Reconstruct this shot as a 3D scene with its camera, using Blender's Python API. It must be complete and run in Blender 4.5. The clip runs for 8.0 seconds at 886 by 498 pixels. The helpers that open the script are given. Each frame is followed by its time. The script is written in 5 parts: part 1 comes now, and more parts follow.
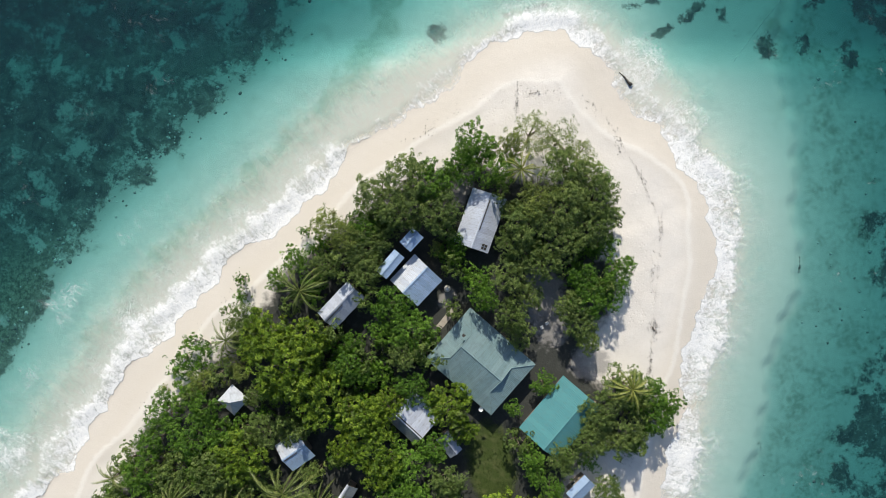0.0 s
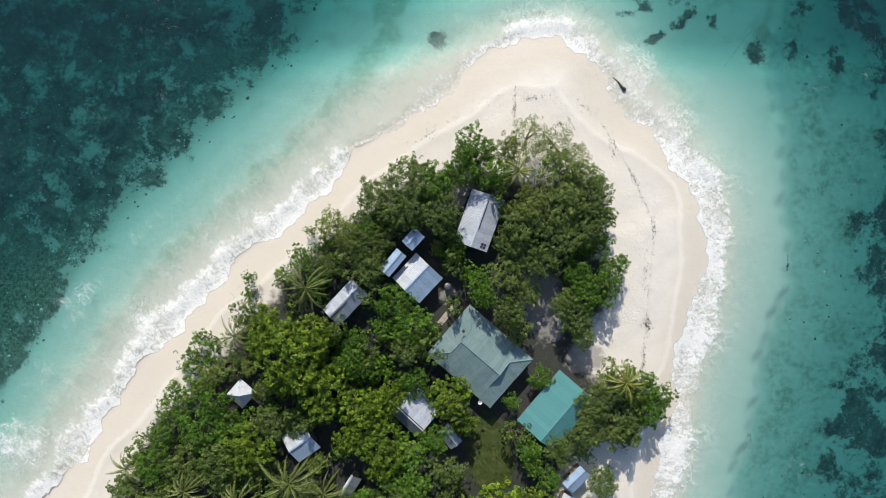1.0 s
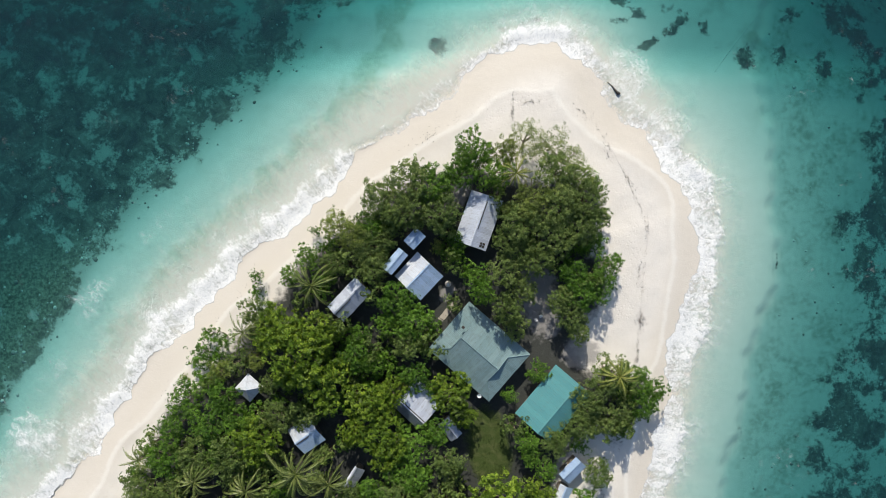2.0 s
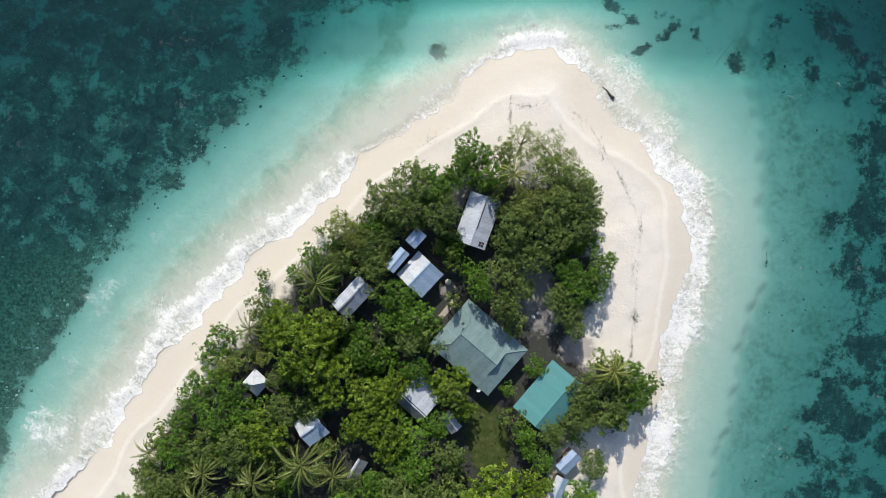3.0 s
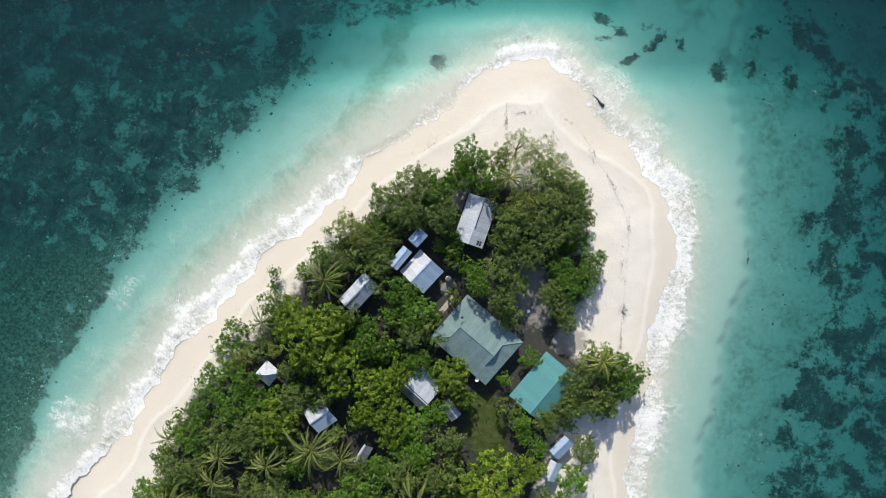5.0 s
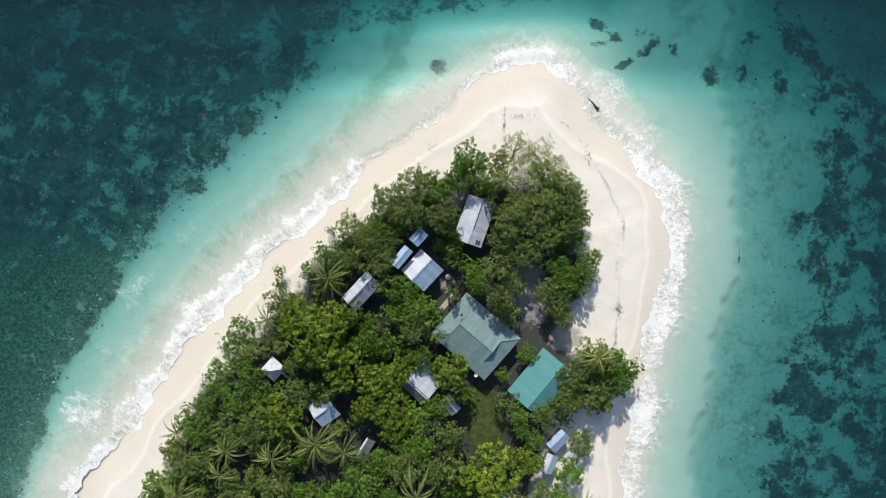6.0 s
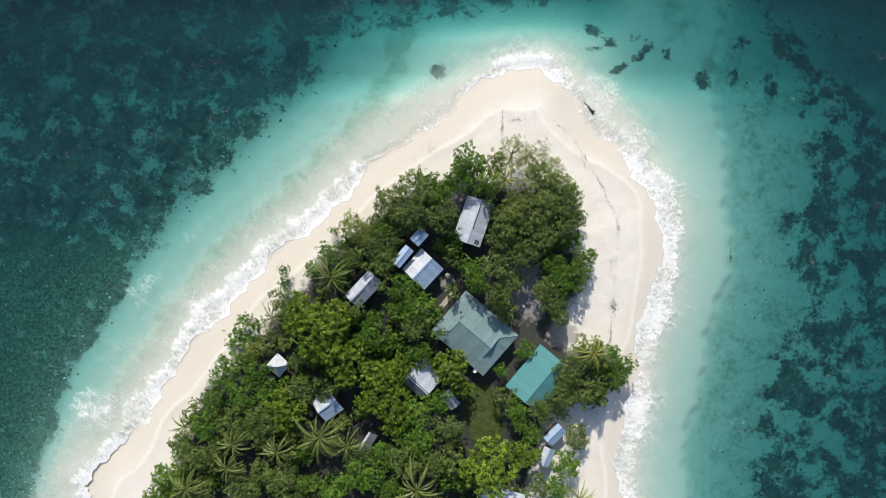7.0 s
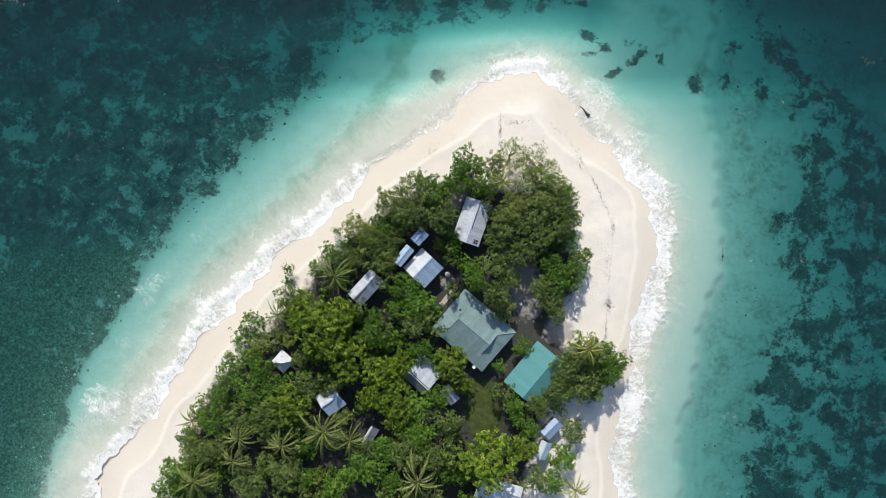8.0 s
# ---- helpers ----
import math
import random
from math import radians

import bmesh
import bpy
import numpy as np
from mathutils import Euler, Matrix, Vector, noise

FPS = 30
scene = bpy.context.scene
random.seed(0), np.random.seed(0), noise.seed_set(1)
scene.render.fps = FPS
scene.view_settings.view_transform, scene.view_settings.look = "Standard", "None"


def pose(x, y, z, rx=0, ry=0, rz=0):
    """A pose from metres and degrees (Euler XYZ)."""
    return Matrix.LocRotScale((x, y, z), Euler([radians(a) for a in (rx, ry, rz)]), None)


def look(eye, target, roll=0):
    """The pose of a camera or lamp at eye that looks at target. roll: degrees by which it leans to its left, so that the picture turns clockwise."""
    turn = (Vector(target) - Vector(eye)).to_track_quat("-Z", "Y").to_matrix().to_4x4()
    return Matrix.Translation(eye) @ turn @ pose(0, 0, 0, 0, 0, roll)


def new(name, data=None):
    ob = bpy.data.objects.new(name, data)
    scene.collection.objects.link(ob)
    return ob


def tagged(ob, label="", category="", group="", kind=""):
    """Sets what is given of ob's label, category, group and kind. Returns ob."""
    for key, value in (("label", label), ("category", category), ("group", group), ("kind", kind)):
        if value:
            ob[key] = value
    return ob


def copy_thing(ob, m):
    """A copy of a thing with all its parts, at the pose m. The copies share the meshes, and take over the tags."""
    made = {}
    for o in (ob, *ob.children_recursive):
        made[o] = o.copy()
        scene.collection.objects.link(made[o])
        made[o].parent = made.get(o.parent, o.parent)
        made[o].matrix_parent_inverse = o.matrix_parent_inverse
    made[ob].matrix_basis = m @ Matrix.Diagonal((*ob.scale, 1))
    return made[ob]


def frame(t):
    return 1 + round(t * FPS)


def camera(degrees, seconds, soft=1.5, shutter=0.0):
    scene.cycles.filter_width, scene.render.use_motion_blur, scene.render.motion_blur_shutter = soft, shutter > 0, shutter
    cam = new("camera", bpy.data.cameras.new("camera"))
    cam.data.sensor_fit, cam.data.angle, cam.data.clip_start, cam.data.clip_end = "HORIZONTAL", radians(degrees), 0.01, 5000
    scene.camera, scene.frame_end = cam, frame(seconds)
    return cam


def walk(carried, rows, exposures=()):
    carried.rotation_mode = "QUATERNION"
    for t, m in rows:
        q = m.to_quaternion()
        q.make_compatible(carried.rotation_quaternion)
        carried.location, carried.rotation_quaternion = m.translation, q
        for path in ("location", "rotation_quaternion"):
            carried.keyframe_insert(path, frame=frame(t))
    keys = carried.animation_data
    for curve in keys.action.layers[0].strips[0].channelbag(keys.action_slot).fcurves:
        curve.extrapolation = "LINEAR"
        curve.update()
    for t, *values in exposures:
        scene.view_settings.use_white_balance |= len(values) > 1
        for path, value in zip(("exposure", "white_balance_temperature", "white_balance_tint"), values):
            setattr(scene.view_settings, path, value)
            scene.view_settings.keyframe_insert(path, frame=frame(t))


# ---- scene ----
cam = camera(76.0, 8.0, 0.8)
ROWS = [
    (0.0, 0.000, 0.000, 99.920, -1.810, -0.031, -0.000),
    (0.5, -0.040, -0.022, 101.768, -1.816, -0.026, -0.028),
    (1.0, -0.076, -0.041, 103.598, -1.822, -0.022, -0.056),
    (1.5, -0.107, -0.059, 105.413, -1.828, -0.018, -0.084),
    (2.0, -0.134, -0.074, 107.212, -1.834, -0.014, -0.112),
    (2.5, -0.157, -0.086, 109.000, -1.839, -0.010, -0.139),
    (3.0, -0.174, -0.097, 110.778, -1.845, -0.007, -0.167),
    (3.5, -0.188, -0.105, 112.549, -1.850, -0.004, -0.195),
    (4.0, -0.196, -0.111, 114.316, -1.855, -0.001, -0.223),
    (4.5, -0.201, -0.115, 116.079, -1.860, 0.001, -0.251),
    (5.0, -0.201, -0.116, 117.843, -1.865, 0.003, -0.279),
    (5.5, -0.196, -0.116, 119.609, -1.869, 0.004, -0.307),
    (6.0, -0.187, -0.113, 121.379, -1.874, 0.006, -0.335),
    (6.5, -0.173, -0.107, 123.156, -1.878, 0.007, -0.363),
    (7.0, -0.155, -0.100, 124.942, -1.882, 0.007, -0.391),
    (7.5, -0.132, -0.090, 126.739, -1.887, 0.008, -0.418),
    (8.0, -0.105, -0.078, 128.550, -1.890, 0.008, -0.446),
]
walk(cam, [(t, pose(x, y, z, rx, ry, rz)) for t, x, y, z, rx, ry, rz in ROWS], ((0.0, -0.03), (4.0, 0.02), (8.0, 0.07)))

# ---- light ----
SUN_ELEVATION, SUN_AZIMUTH = 34.0, -7.0   # degrees; azimuth clockwise from +y
world = bpy.data.worlds.new("sky")
scene.world = world
world.use_nodes = True
wt = world.node_tree
sky = wt.nodes.new("ShaderNodeTexSky")
sky.sky_type = "NISHITA"
sky.sun_disc = False
sky.sun_elevation, sky.sun_rotation = radians(SUN_ELEVATION), radians(SUN_AZIMUTH)
wt.links.new(sky.outputs[0], wt.nodes["Background"].inputs[0])
wt.nodes["Background"].inputs[1].default_value = 0.13
sun = new("sun", bpy.data.lights.new("sun", "SUN"))
sun.data.energy, sun.data.angle, sun.data.color = 4.9, radians(0.6), (1.0, 0.935, 0.80)
sun_way = Vector((math.sin(radians(SUN_AZIMUTH)) * math.cos(radians(SUN_ELEVATION)),
                  math.cos(radians(SUN_AZIMUTH)) * math.cos(radians(SUN_ELEVATION)), math.sin(radians(SUN_ELEVATION))))
sun.matrix_basis = look(sun_way * 200, (0, 0, 0))


# ---- material helpers ----
def material(name):
    m = bpy.data.materials.new(name)
    m.use_nodes = True
    m.node_tree.nodes.clear()
    out = m.node_tree.nodes.new("ShaderNodeOutputMaterial")
    return m, m.node_tree, out


def put(nt, socket, value):
    if isinstance(value, bpy.types.NodeSocket):
        nt.links.new(value, socket)
    else:
        socket.default_value = value


def calc(nt, op, a, b=0.0, clamp=False):
    n = nt.nodes.new("ShaderNodeMath")
    n.operation, n.use_clamp = op, clamp
    put(nt, n.inputs[0], a)
    put(nt, n.inputs[1], b)
    return n.outputs[0]


def step(nt, value, lo, hi, to_lo=0.0, to_hi=1.0):
    n = nt.nodes.new("ShaderNodeMapRange")
    n.interpolation_type = "SMOOTHSTEP"
    put(nt, n.inputs[0], value)
    for k, v in enumerate((lo, hi, to_lo, to_hi)):
        n.inputs[k + 1].default_value = v
    return n.outputs[0]


def mix(nt, fac, a, b):
    n = nt.nodes.new("ShaderNodeMix")
    n.data_type = "RGBA"
    put(nt, n.inputs[0], fac)
    put(nt, n.inputs[6], (*a, 1) if isinstance(a, tuple) else a)
    put(nt, n.inputs[7], (*b, 1) if isinstance(b, tuple) else b)
    return n.outputs[2]


def grain(nt, scale, detail=3.0, rough=0.55, vector=None, warp=0.0):
    n = nt.nodes.new("ShaderNodeTexNoise")
    n.inputs["Scale"].default_value, n.inputs["Detail"].default_value = scale, detail
    n.inputs["Roughness"].default_value, n.inputs["Distortion"].default_value = rough, warp
    if vector is None:
        vector = nt.nodes.new("ShaderNodeTexCoord").outputs["Object"]
    nt.links.new(vector, n.inputs["Vector"])
    return n.outputs["Fac"]


def attr(nt, name):
    n = nt.nodes.new("ShaderNodeAttribute")
    n.attribute_name = name
    return n.outputs["Fac"]


def bump(nt, height, strength, distance):
    n = nt.nodes.new("ShaderNodeBump")
    n.inputs["Strength"].default_value, n.inputs["Distance"].default_value = strength, distance
    nt.links.new(height, n.inputs["Height"])
    return n.outputs[0]


def surface(nt, colour, rough=0.8, metal=0.0, normal=None, specular=0.5):
    n = nt.nodes.new("ShaderNodeBsdfPrincipled")
    put(nt, n.inputs["Base Color"], (*colour, 1) if isinstance(colour, tuple) else colour)
    put(nt, n.inputs["Roughness"], rough)
    put(nt, n.inputs["Metallic"], metal)
    put(nt, n.inputs["Specular IOR Level"], specular)
    if normal is not None:
        nt.links.new(normal, n.inputs["Normal"])
    return n.outputs[0]


def blend(nt, fac, a, b):
    n = nt.nodes.new("ShaderNodeMixShader")
    put(nt, n.inputs[0], fac)
    nt.links.new(a, n.inputs[1])
    nt.links.new(b, n.inputs[2])
    return n.outputs[0]


def thing_random(nt):
    return nt.nodes.new("ShaderNodeObjectInfo").outputs["Random"]


def island_random(nt):
    return nt.nodes.new("ShaderNodeNewGeometry").outputs["Random Per Island"]


# ---- materials ----
def leaf_material(name, dark, mid, light, shine=0.48, through_light=0.26, sprays=True):
    m, nt, out = material(name)
    own = calc(nt, "ADD", calc(nt, "MULTIPLY", island_random(nt), 0.32), calc(nt, "MULTIPLY", attr(nt, "age"), 0.46)) if sprays else calc(nt, "MULTIPLY", island_random(nt), 0.78)
    tone = calc(nt, "ADD", own, calc(nt, "MULTIPLY", thing_random(nt), 0.22))
    ramp = nt.nodes.new("ShaderNodeValToRGB")
    ramp.color_ramp.elements[0].color, ramp.color_ramp.elements[1].color = (*dark, 1), (*light, 1)
    ramp.color_ramp.elements.new(0.5).color = (*mid, 1)
    nt.links.new(tone, ramp.inputs[0])
    body = surface(nt, ramp.outputs[0], shine, 0.0, None, 0.35)
    tr = nt.nodes.new("ShaderNodeBsdfTranslucent")
    nt.links.new(ramp.outputs[0], tr.inputs[0])
    nt.links.new(blend(nt, through_light, body, tr.outputs[0]), out.inputs[0])
    return m


LEAF = {
    "dark": leaf_material("dark_leaf", (0.038, 0.072, 0.015), (0.122, 0.188, 0.040), (0.330, 0.405, 0.120)),
    "mid": leaf_material("green_leaf", (0.019, 0.061, 0.006), (0.084, 0.189, 0.014), (0.288, 0.496, 0.062)),
    "yellow": leaf_material("yellow_green_leaf", (0.028, 0.059, 0.004), (0.116, 0.204, 0.012), (0.428, 0.550, 0.061)),
    "olive": leaf_material("olive_leaf", (0.074, 0.110, 0.020), (0.184, 0.243, 0.046), (0.391, 0.460, 0.120)),
    "pale": leaf_material("pale_shrub_leaf", (0.115, 0.157, 0.052), (0.230, 0.291, 0.098), (0.437, 0.470, 0.207)),
    "palm": leaf_material("palm_leaflet", (0.057, 0.086, 0.021), (0.127, 0.167, 0.040), (0.310, 0.333, 0.115), 0.4, 0.16, False),
    "palm_gold": leaf_material("golden_palm_leaflet", (0.100, 0.130, 0.020), (0.220, 0.245, 0.050), (0.400, 0.400, 0.120), 0.4, 0.16, False),
}


def bark_material():
    m, nt, out = material("bark")
    g = grain(nt, 6.0, 5)
    nt.links.new(surface(nt, mix(nt, g, (0.09, 0.07, 0.05), (0.24, 0.2, 0.16)), 0.9, 0, bump(nt, g, 0.6, 0.05)), out.inputs[0])
    return m


BARK = bark_material()


def roof_material(name, light, dark, stain, rough=0.38, metal=0.25, amount=0.5):
    """Painted or galvanised corrugated sheet, each sheet of its own tone, with rust or dirt along it."""
    m, nt, out = material(name)
    tone = mix(nt, thing_random(nt), dark, light)
    g = grain(nt, 0.9, 6, 0.7)
    run = nt.nodes.new("ShaderNodeMapping")         # rain streaks run down the slope
    run.inputs["Scale"].default_value = (5.0, 0.5, 1.0)
    nt.links.new(nt.nodes.new("ShaderNodeTexCoord").outputs["Object"], run.inputs["Vector"])
    streaks = grain(nt, 1.0, 5, 0.65, run.outputs["Vector"])
    fine = grain(nt, 9.0, 4, 0.6)
    dirt = calc(nt, "MULTIPLY", step(nt, g, 0.44, 0.70), amount)
    tone = mix(nt, dirt, tone, stain)
    tone = mix(nt, calc(nt, "MULTIPLY", step(nt, streaks, 0.46, 0.72), 0.5), tone, stain)
    tone = mix(nt, calc(nt, "MULTIPLY", step(nt, fine, 0.5, 0.8), 0.35), tone, stain)
    r = step(nt, g, 0.3, 0.75, rough, rough + 0.3)
    nt.links.new(surface(nt, tone, r, metal, bump(nt, fine, 0.15, 0.02)), out.inputs[0])
    return m


ROOF = {
    "galvanised": roof_material("galvanised_sheet", (0.66, 0.71, 0.80), (0.50, 0.54, 0.63), (0.30, 0.29, 0.30), 0.34, 0.35),
    "white": roof_material("white_sheet", (0.70, 0.74, 0.80), (0.54, 0.59, 0.67), (0.36, 0.32, 0.29), 0.34, 0.4),
    "slate": roof_material("grey_blue_sheet", (0.42, 0.47, 0.56), (0.32, 0.36, 0.44), (0.24, 0.24, 0.26), 0.34, 0.45),
    "blue": roof_material("pale_blue_sheet", (0.42, 0.56, 0.76), (0.34, 0.47, 0.66), (0.25, 0.27, 0.30)),
    "green": roof_material("faded_green_sheet", (0.22, 0.32, 0.33), (0.17, 0.265, 0.275), (0.12, 0.15, 0.15), 0.45, 0.1, 0.35),
    "teal": roof_material("teal_sheet", (0.094, 0.30, 0.31), (0.08, 0.268, 0.282), (0.13, 0.22, 0.22), 0.42, 0.1, 0.35),
    "canvas": roof_material("white_canvas", (0.60, 0.64, 0.70), (0.50, 0.54, 0.62), (0.34, 0.35, 0.38), 0.7, 0.0, 0.5),
}


def plain(name, a, b, scale=4.0, rough=0.7, metal=0.0):
    m, nt, out = material(name)
    g = grain(nt, scale, 4)
    nt.links.new(surface(nt, mix(nt, g, a, b), rough, metal, bump(nt, g, 0.2, 0.02)), out.inputs[0])
    return m


TIMBER = plain("weathered_timber", (0.16, 0.13, 0.10), (0.32, 0.27, 0.22), 8.0)
PLASTER = plain("painted_wall", (0.50, 0.49, 0.45), (0.64, 0.63, 0.58), 2.0)
DARK_WOOD = plain("dark_wet_wood", (0.02, 0.018, 0.016), (0.07, 0.06, 0.05), 5.0, 0.6)
WHITE = plain("white_enamel", (0.74, 0.74, 0.73), (0.82, 0.82, 0.81), 6.0, 0.3)
BEIGE = plain("beige_plastic", (0.58, 0.54, 0.48), (0.70, 0.66, 0.60), 3.0, 0.5)
WEED = plain("dry_seaweed", (0.035, 0.025, 0.018), (0.11, 0.085, 0.06), 9.0, 0.9)
ROPE = plain("pale_rope", (0.70, 0.70, 0.66), (0.80, 0.80, 0.76), 6.0, 0.8)
GLASS = plain("window_glass", (0.03, 0.04, 0.045), (0.05, 0.06, 0.065), 2.0, 0.08)


# ---- plan of the island ----
def smooth(points, closed, per=12):
    """A Catmull-Rom line through the points."""
    p = np.array(points, float)
    n, out = len(p), []
    for i in range(n if closed else n - 1):
        a, b, c, d = (p[(i + k) % n] if closed else p[min(max(i + k, 0), n - 1)] for k in (-1, 0, 1, 2))
        for u in np.arange(per) / per:
            out.append(0.5 * (2 * b + (c - a) * u + (2 * a - 5 * b + 4 * c - d) * u * u + (3 * b - a - 3 * c + d) * u ** 3))
    if not closed:
        out.append(p[-1])
    return np.array(out)


SHORE = smooth([
    (-80.2, -57.5), (-71.5, -46.7), (-65.6, -38.3), (-58.8, -29.6), (-52.1, -20.5), (-45.5, -13.4), (-37.2, -5.8), (-28.5, 2.1), (-20.5, 9.6),
    (-12.8, 15.8), (-5.0, 21.3), (1.8, 27.2), (7.6, 31.4), (14.5, 34.5), (22.4, 35.0), (27.4, 31.8), (29.9, 26.2), (33.2, 21.3),
    (39.4, 17.6), (44.7, 11.9), (48.6, 4.4), (49.2, -4.1), (48.1, -13.1), (45.7, -21.2), (43.9, -30.3), (42.2, -39.0),
    (40.7, -47.2), (40.1, -56.0), (40, -80), (28, -118), (-15, -140), (-65, -128), (-90, -95)], True)
REEF_WEST = smooth([(-94.3, -70.5), (-83.2, -35.4), (-73.5, -20.2), (-64.9, -7.1), (-49.7, 8.7), (-36.1, 20.8), (-26.1, 30.1), (-19.6, 44.3), (-18.0, 59.7), (11.4, 72.2)], False)
REEF_EAST = smooth([(60.0, 72.2), (69.3, 47.1), (77.8, 33.0), (80.5, 22.0), (77.8, 9.0), (74.5, 0.5), (76.0, -10.0), (77.5, -19.0), (71.6, -31.0), (69.0, -41.0), (68.2, -53.7), (66.5, -91.6)], False)
SHELF_EAST = smooth([(72.0, 90.0), (65.0, 62.0), (61.5, 46.0), (59.8, 34.0), (60.6, 24.5), (62.7, 10.9), (63.3, 0.6), (63.0, -6.0), (61.1, -16.5), (59.0, -24.7), (57.0, -32.1), (55.4, -42.4), (54.0, -53.9), (53.0, -91.0)], False)
WEED_BEDS = ((42.8, 42.9, 2.4, 2.0, 0.0), (45.9, 41.3, 1.7, 2.2, 0.0), (43.6, 38.4, 2.4, 1.6, 0.4), (39.3, 35.5, 3.6, 1.0, 0.5), (35.1, 43.4, 5.0, 1.9, -0.4),
             (37.4, 41.4, 2.2, 1.8, 0.0), (33.4, 39.7, 2.8, 1.2, 0.0), (51.6, 37.4, 1.8, 4.4, 0.6), (58.0, 32.8, 3.6, 3.6, 0.0), (52.2, 32.3, 2.0, 1.0, -0.5),
             (65.0, 33.9, 2.2, 2.8, 0.0), (68.1, 42.2, 3.6, 2.2, 0.4), (74.1, 32.8, 3.6, 3.4, 0.0), (80.7, 24.7, 2.8, 3.2, 0.0), (85.4, 31.1, 2.6, 4.0, 0.0),
             (78.2, 41.1, 5.0, 5.0, 0.0), (13.5, 38.6, 7.0, 1.4, 0.3), (-0.8, 34.5, 2.4, 2.6, 0.2))


def nearest(line, x, y, closed):
    """Distance from each place to a line, and how far along it."""
    a = line
    b = np.roll(line, -1, 0) if closed else line[1:]
    a = a[:len(b)]
    d = b - a
    ll = np.maximum((d ** 2).sum(1), 1e-9)
    start = np.r_[0, np.cumsum(np.sqrt(ll))[:-1]]
    best, along, side = np.full(x.shape, 1e9), np.zeros(x.shape), np.zeros(x.shape)
    for k in range(len(b)):
        u = np.clip(((x - a[k, 0]) * d[k, 0] + (y - a[k, 1]) * d[k, 1]) / ll[k], 0, 1)
        ex, ey = x - a[k, 0] - u * d[k, 0], y - a[k, 1] - u * d[k, 1]
        dist = np.hypot(ex, ey)
        hit = dist < best
        best[hit] = dist[hit]
        along[hit] = (start[k] + u * math.sqrt(ll[k]))[hit]
        side[hit] = (d[k, 0] * ey - d[k, 1] * ex)[hit]
    return best, along, side


def inside(line, x, y):
    a, b = line, np.roll(line, -1, 0)
    odd = np.zeros(x.shape, bool)
    for p, q in zip(a, b):
        cross = (p[1] > y) != (q[1] > y)
        if p[1] != q[1]:
            odd ^= cross & (x < (q[0] - p[0]) * (y - p[1]) / (q[1] - p[1]) + p[0])
    return odd


def ease(v, lo, hi):
    u = np.clip((v - lo) / (hi - lo), 0, 1)
    return u * u * (3 - 2 * u)


def wave(along, *terms):
    return sum(h * np.sin(along * 2 * math.pi / length + shift) for h, length, shift in terms)


def crest_at(along):
    """How far inland the crest of the beach lies; the spit at the point reaches out beyond it."""
    d, spit, _ = nearest(SHORE, np.array([21.0]), np.array([36.0]), True)
    return 5.5 + wave(along, (0.7, 37, 0.4), (0.4, 17, 2.0)) + 4.2 * np.exp(-((along - spit[0]) / 15.0) ** 2)


def land_height(s, along):
    """Height of sand and seabed, by the distance s out to sea."""
    crest = crest_at(along)
    land = 0.11 * np.minimum(-s, crest) + 0.07 * np.exp(-((-s - crest) / 0.8) ** 2) + 0.03 * np.clip(-s - crest, 0, 14)
    sea = -(0.028 * np.minimum(s, 8) + 0.10 * np.clip(s - 8, 0, 10) + 0.05 * np.clip(s - 18, 0, 14) + 0.022 * np.clip(s - 32, 0, 90))
    return np.where(s < 0, land, sea)


def height_at(x, y):
    px, py = np.array([float(x)]), np.array([float(y)])
    d, along, _ = nearest(SHORE, px, py, True)
    s = np.where(inside(SHORE, px, py), -d, d)
    return float(land_height(s, along)[0])


def axis(lo, hi, fine):
    far = np.array([6, 14, 26, 45, 80, 150, 300, 700, 1600, 4000.0])
    return np.r_[lo - far[::-1], np.arange(lo, hi + fine / 2, fine), hi + far]


def sheet(name, xs, ys, z_of, keep=None):
    """A grid mesh over xs and ys with float attributes."""
    gx, gy = np.meshgrid(xs, ys)
    gx, gy = gx.ravel(), gy.ravel()
    z, values = z_of(gx, gy)
    nx, ny = len(xs), len(ys)
    i = (np.arange(ny - 1)[:, None] * nx + np.arange(nx - 1)).ravel()
    faces = np.c_[i, i + 1, i + 1 + nx, i + nx]
    if keep is not None:
        faces = faces[keep(values)[faces].any(1)]
    me = bpy.data.meshes.new(name)
    me.from_pydata(np.c_[gx, gy, z].tolist(), [], faces.tolist())
    for key, v in values.items():
        me.attributes.new(key, "FLOAT", "POINT").data.foreach_set("value", v.astype(np.float32))
    me.shade_smooth()
    return new(name, me)


TREES = []      # x, y, radius of every crown, for the soil beneath


# ---- meshes by hand ----
def linked(name, me, parent, mat, label=""):
    ob = new(name, me)
    if mat is not None and not me.materials:
        me.materials.append(mat)
    ob.parent = parent
    if label:
        ob["label"] = label
    return ob


def mesh_of(name, verts, faces, mat=None, soft=False):
    me = bpy.data.meshes.new(name)
    me.from_pydata([tuple(v) for v in verts], [], [tuple(f) for f in faces])
    if mat is not None:
        me.materials.append(mat)
    if soft:
        me.shade_smooth()
    return me


def box_mesh(name, sx, sy, sz, mat, bevel=0.015, at=(0, 0, 0)):
    bm = bmesh.new()
    bmesh.ops.create_cube(bm, size=1.0, matrix=Matrix.Translation(at) @ Matrix.Diagonal((sx, sy, sz, 1)))
    bmesh.ops.bevel(bm, geom=bm.edges[:], offset=bevel, segments=1, affect="EDGES")
    me = bpy.data.meshes.new(name)
    bm.to_mesh(me)
    bm.free()
    me.materials.append(mat)
    return me


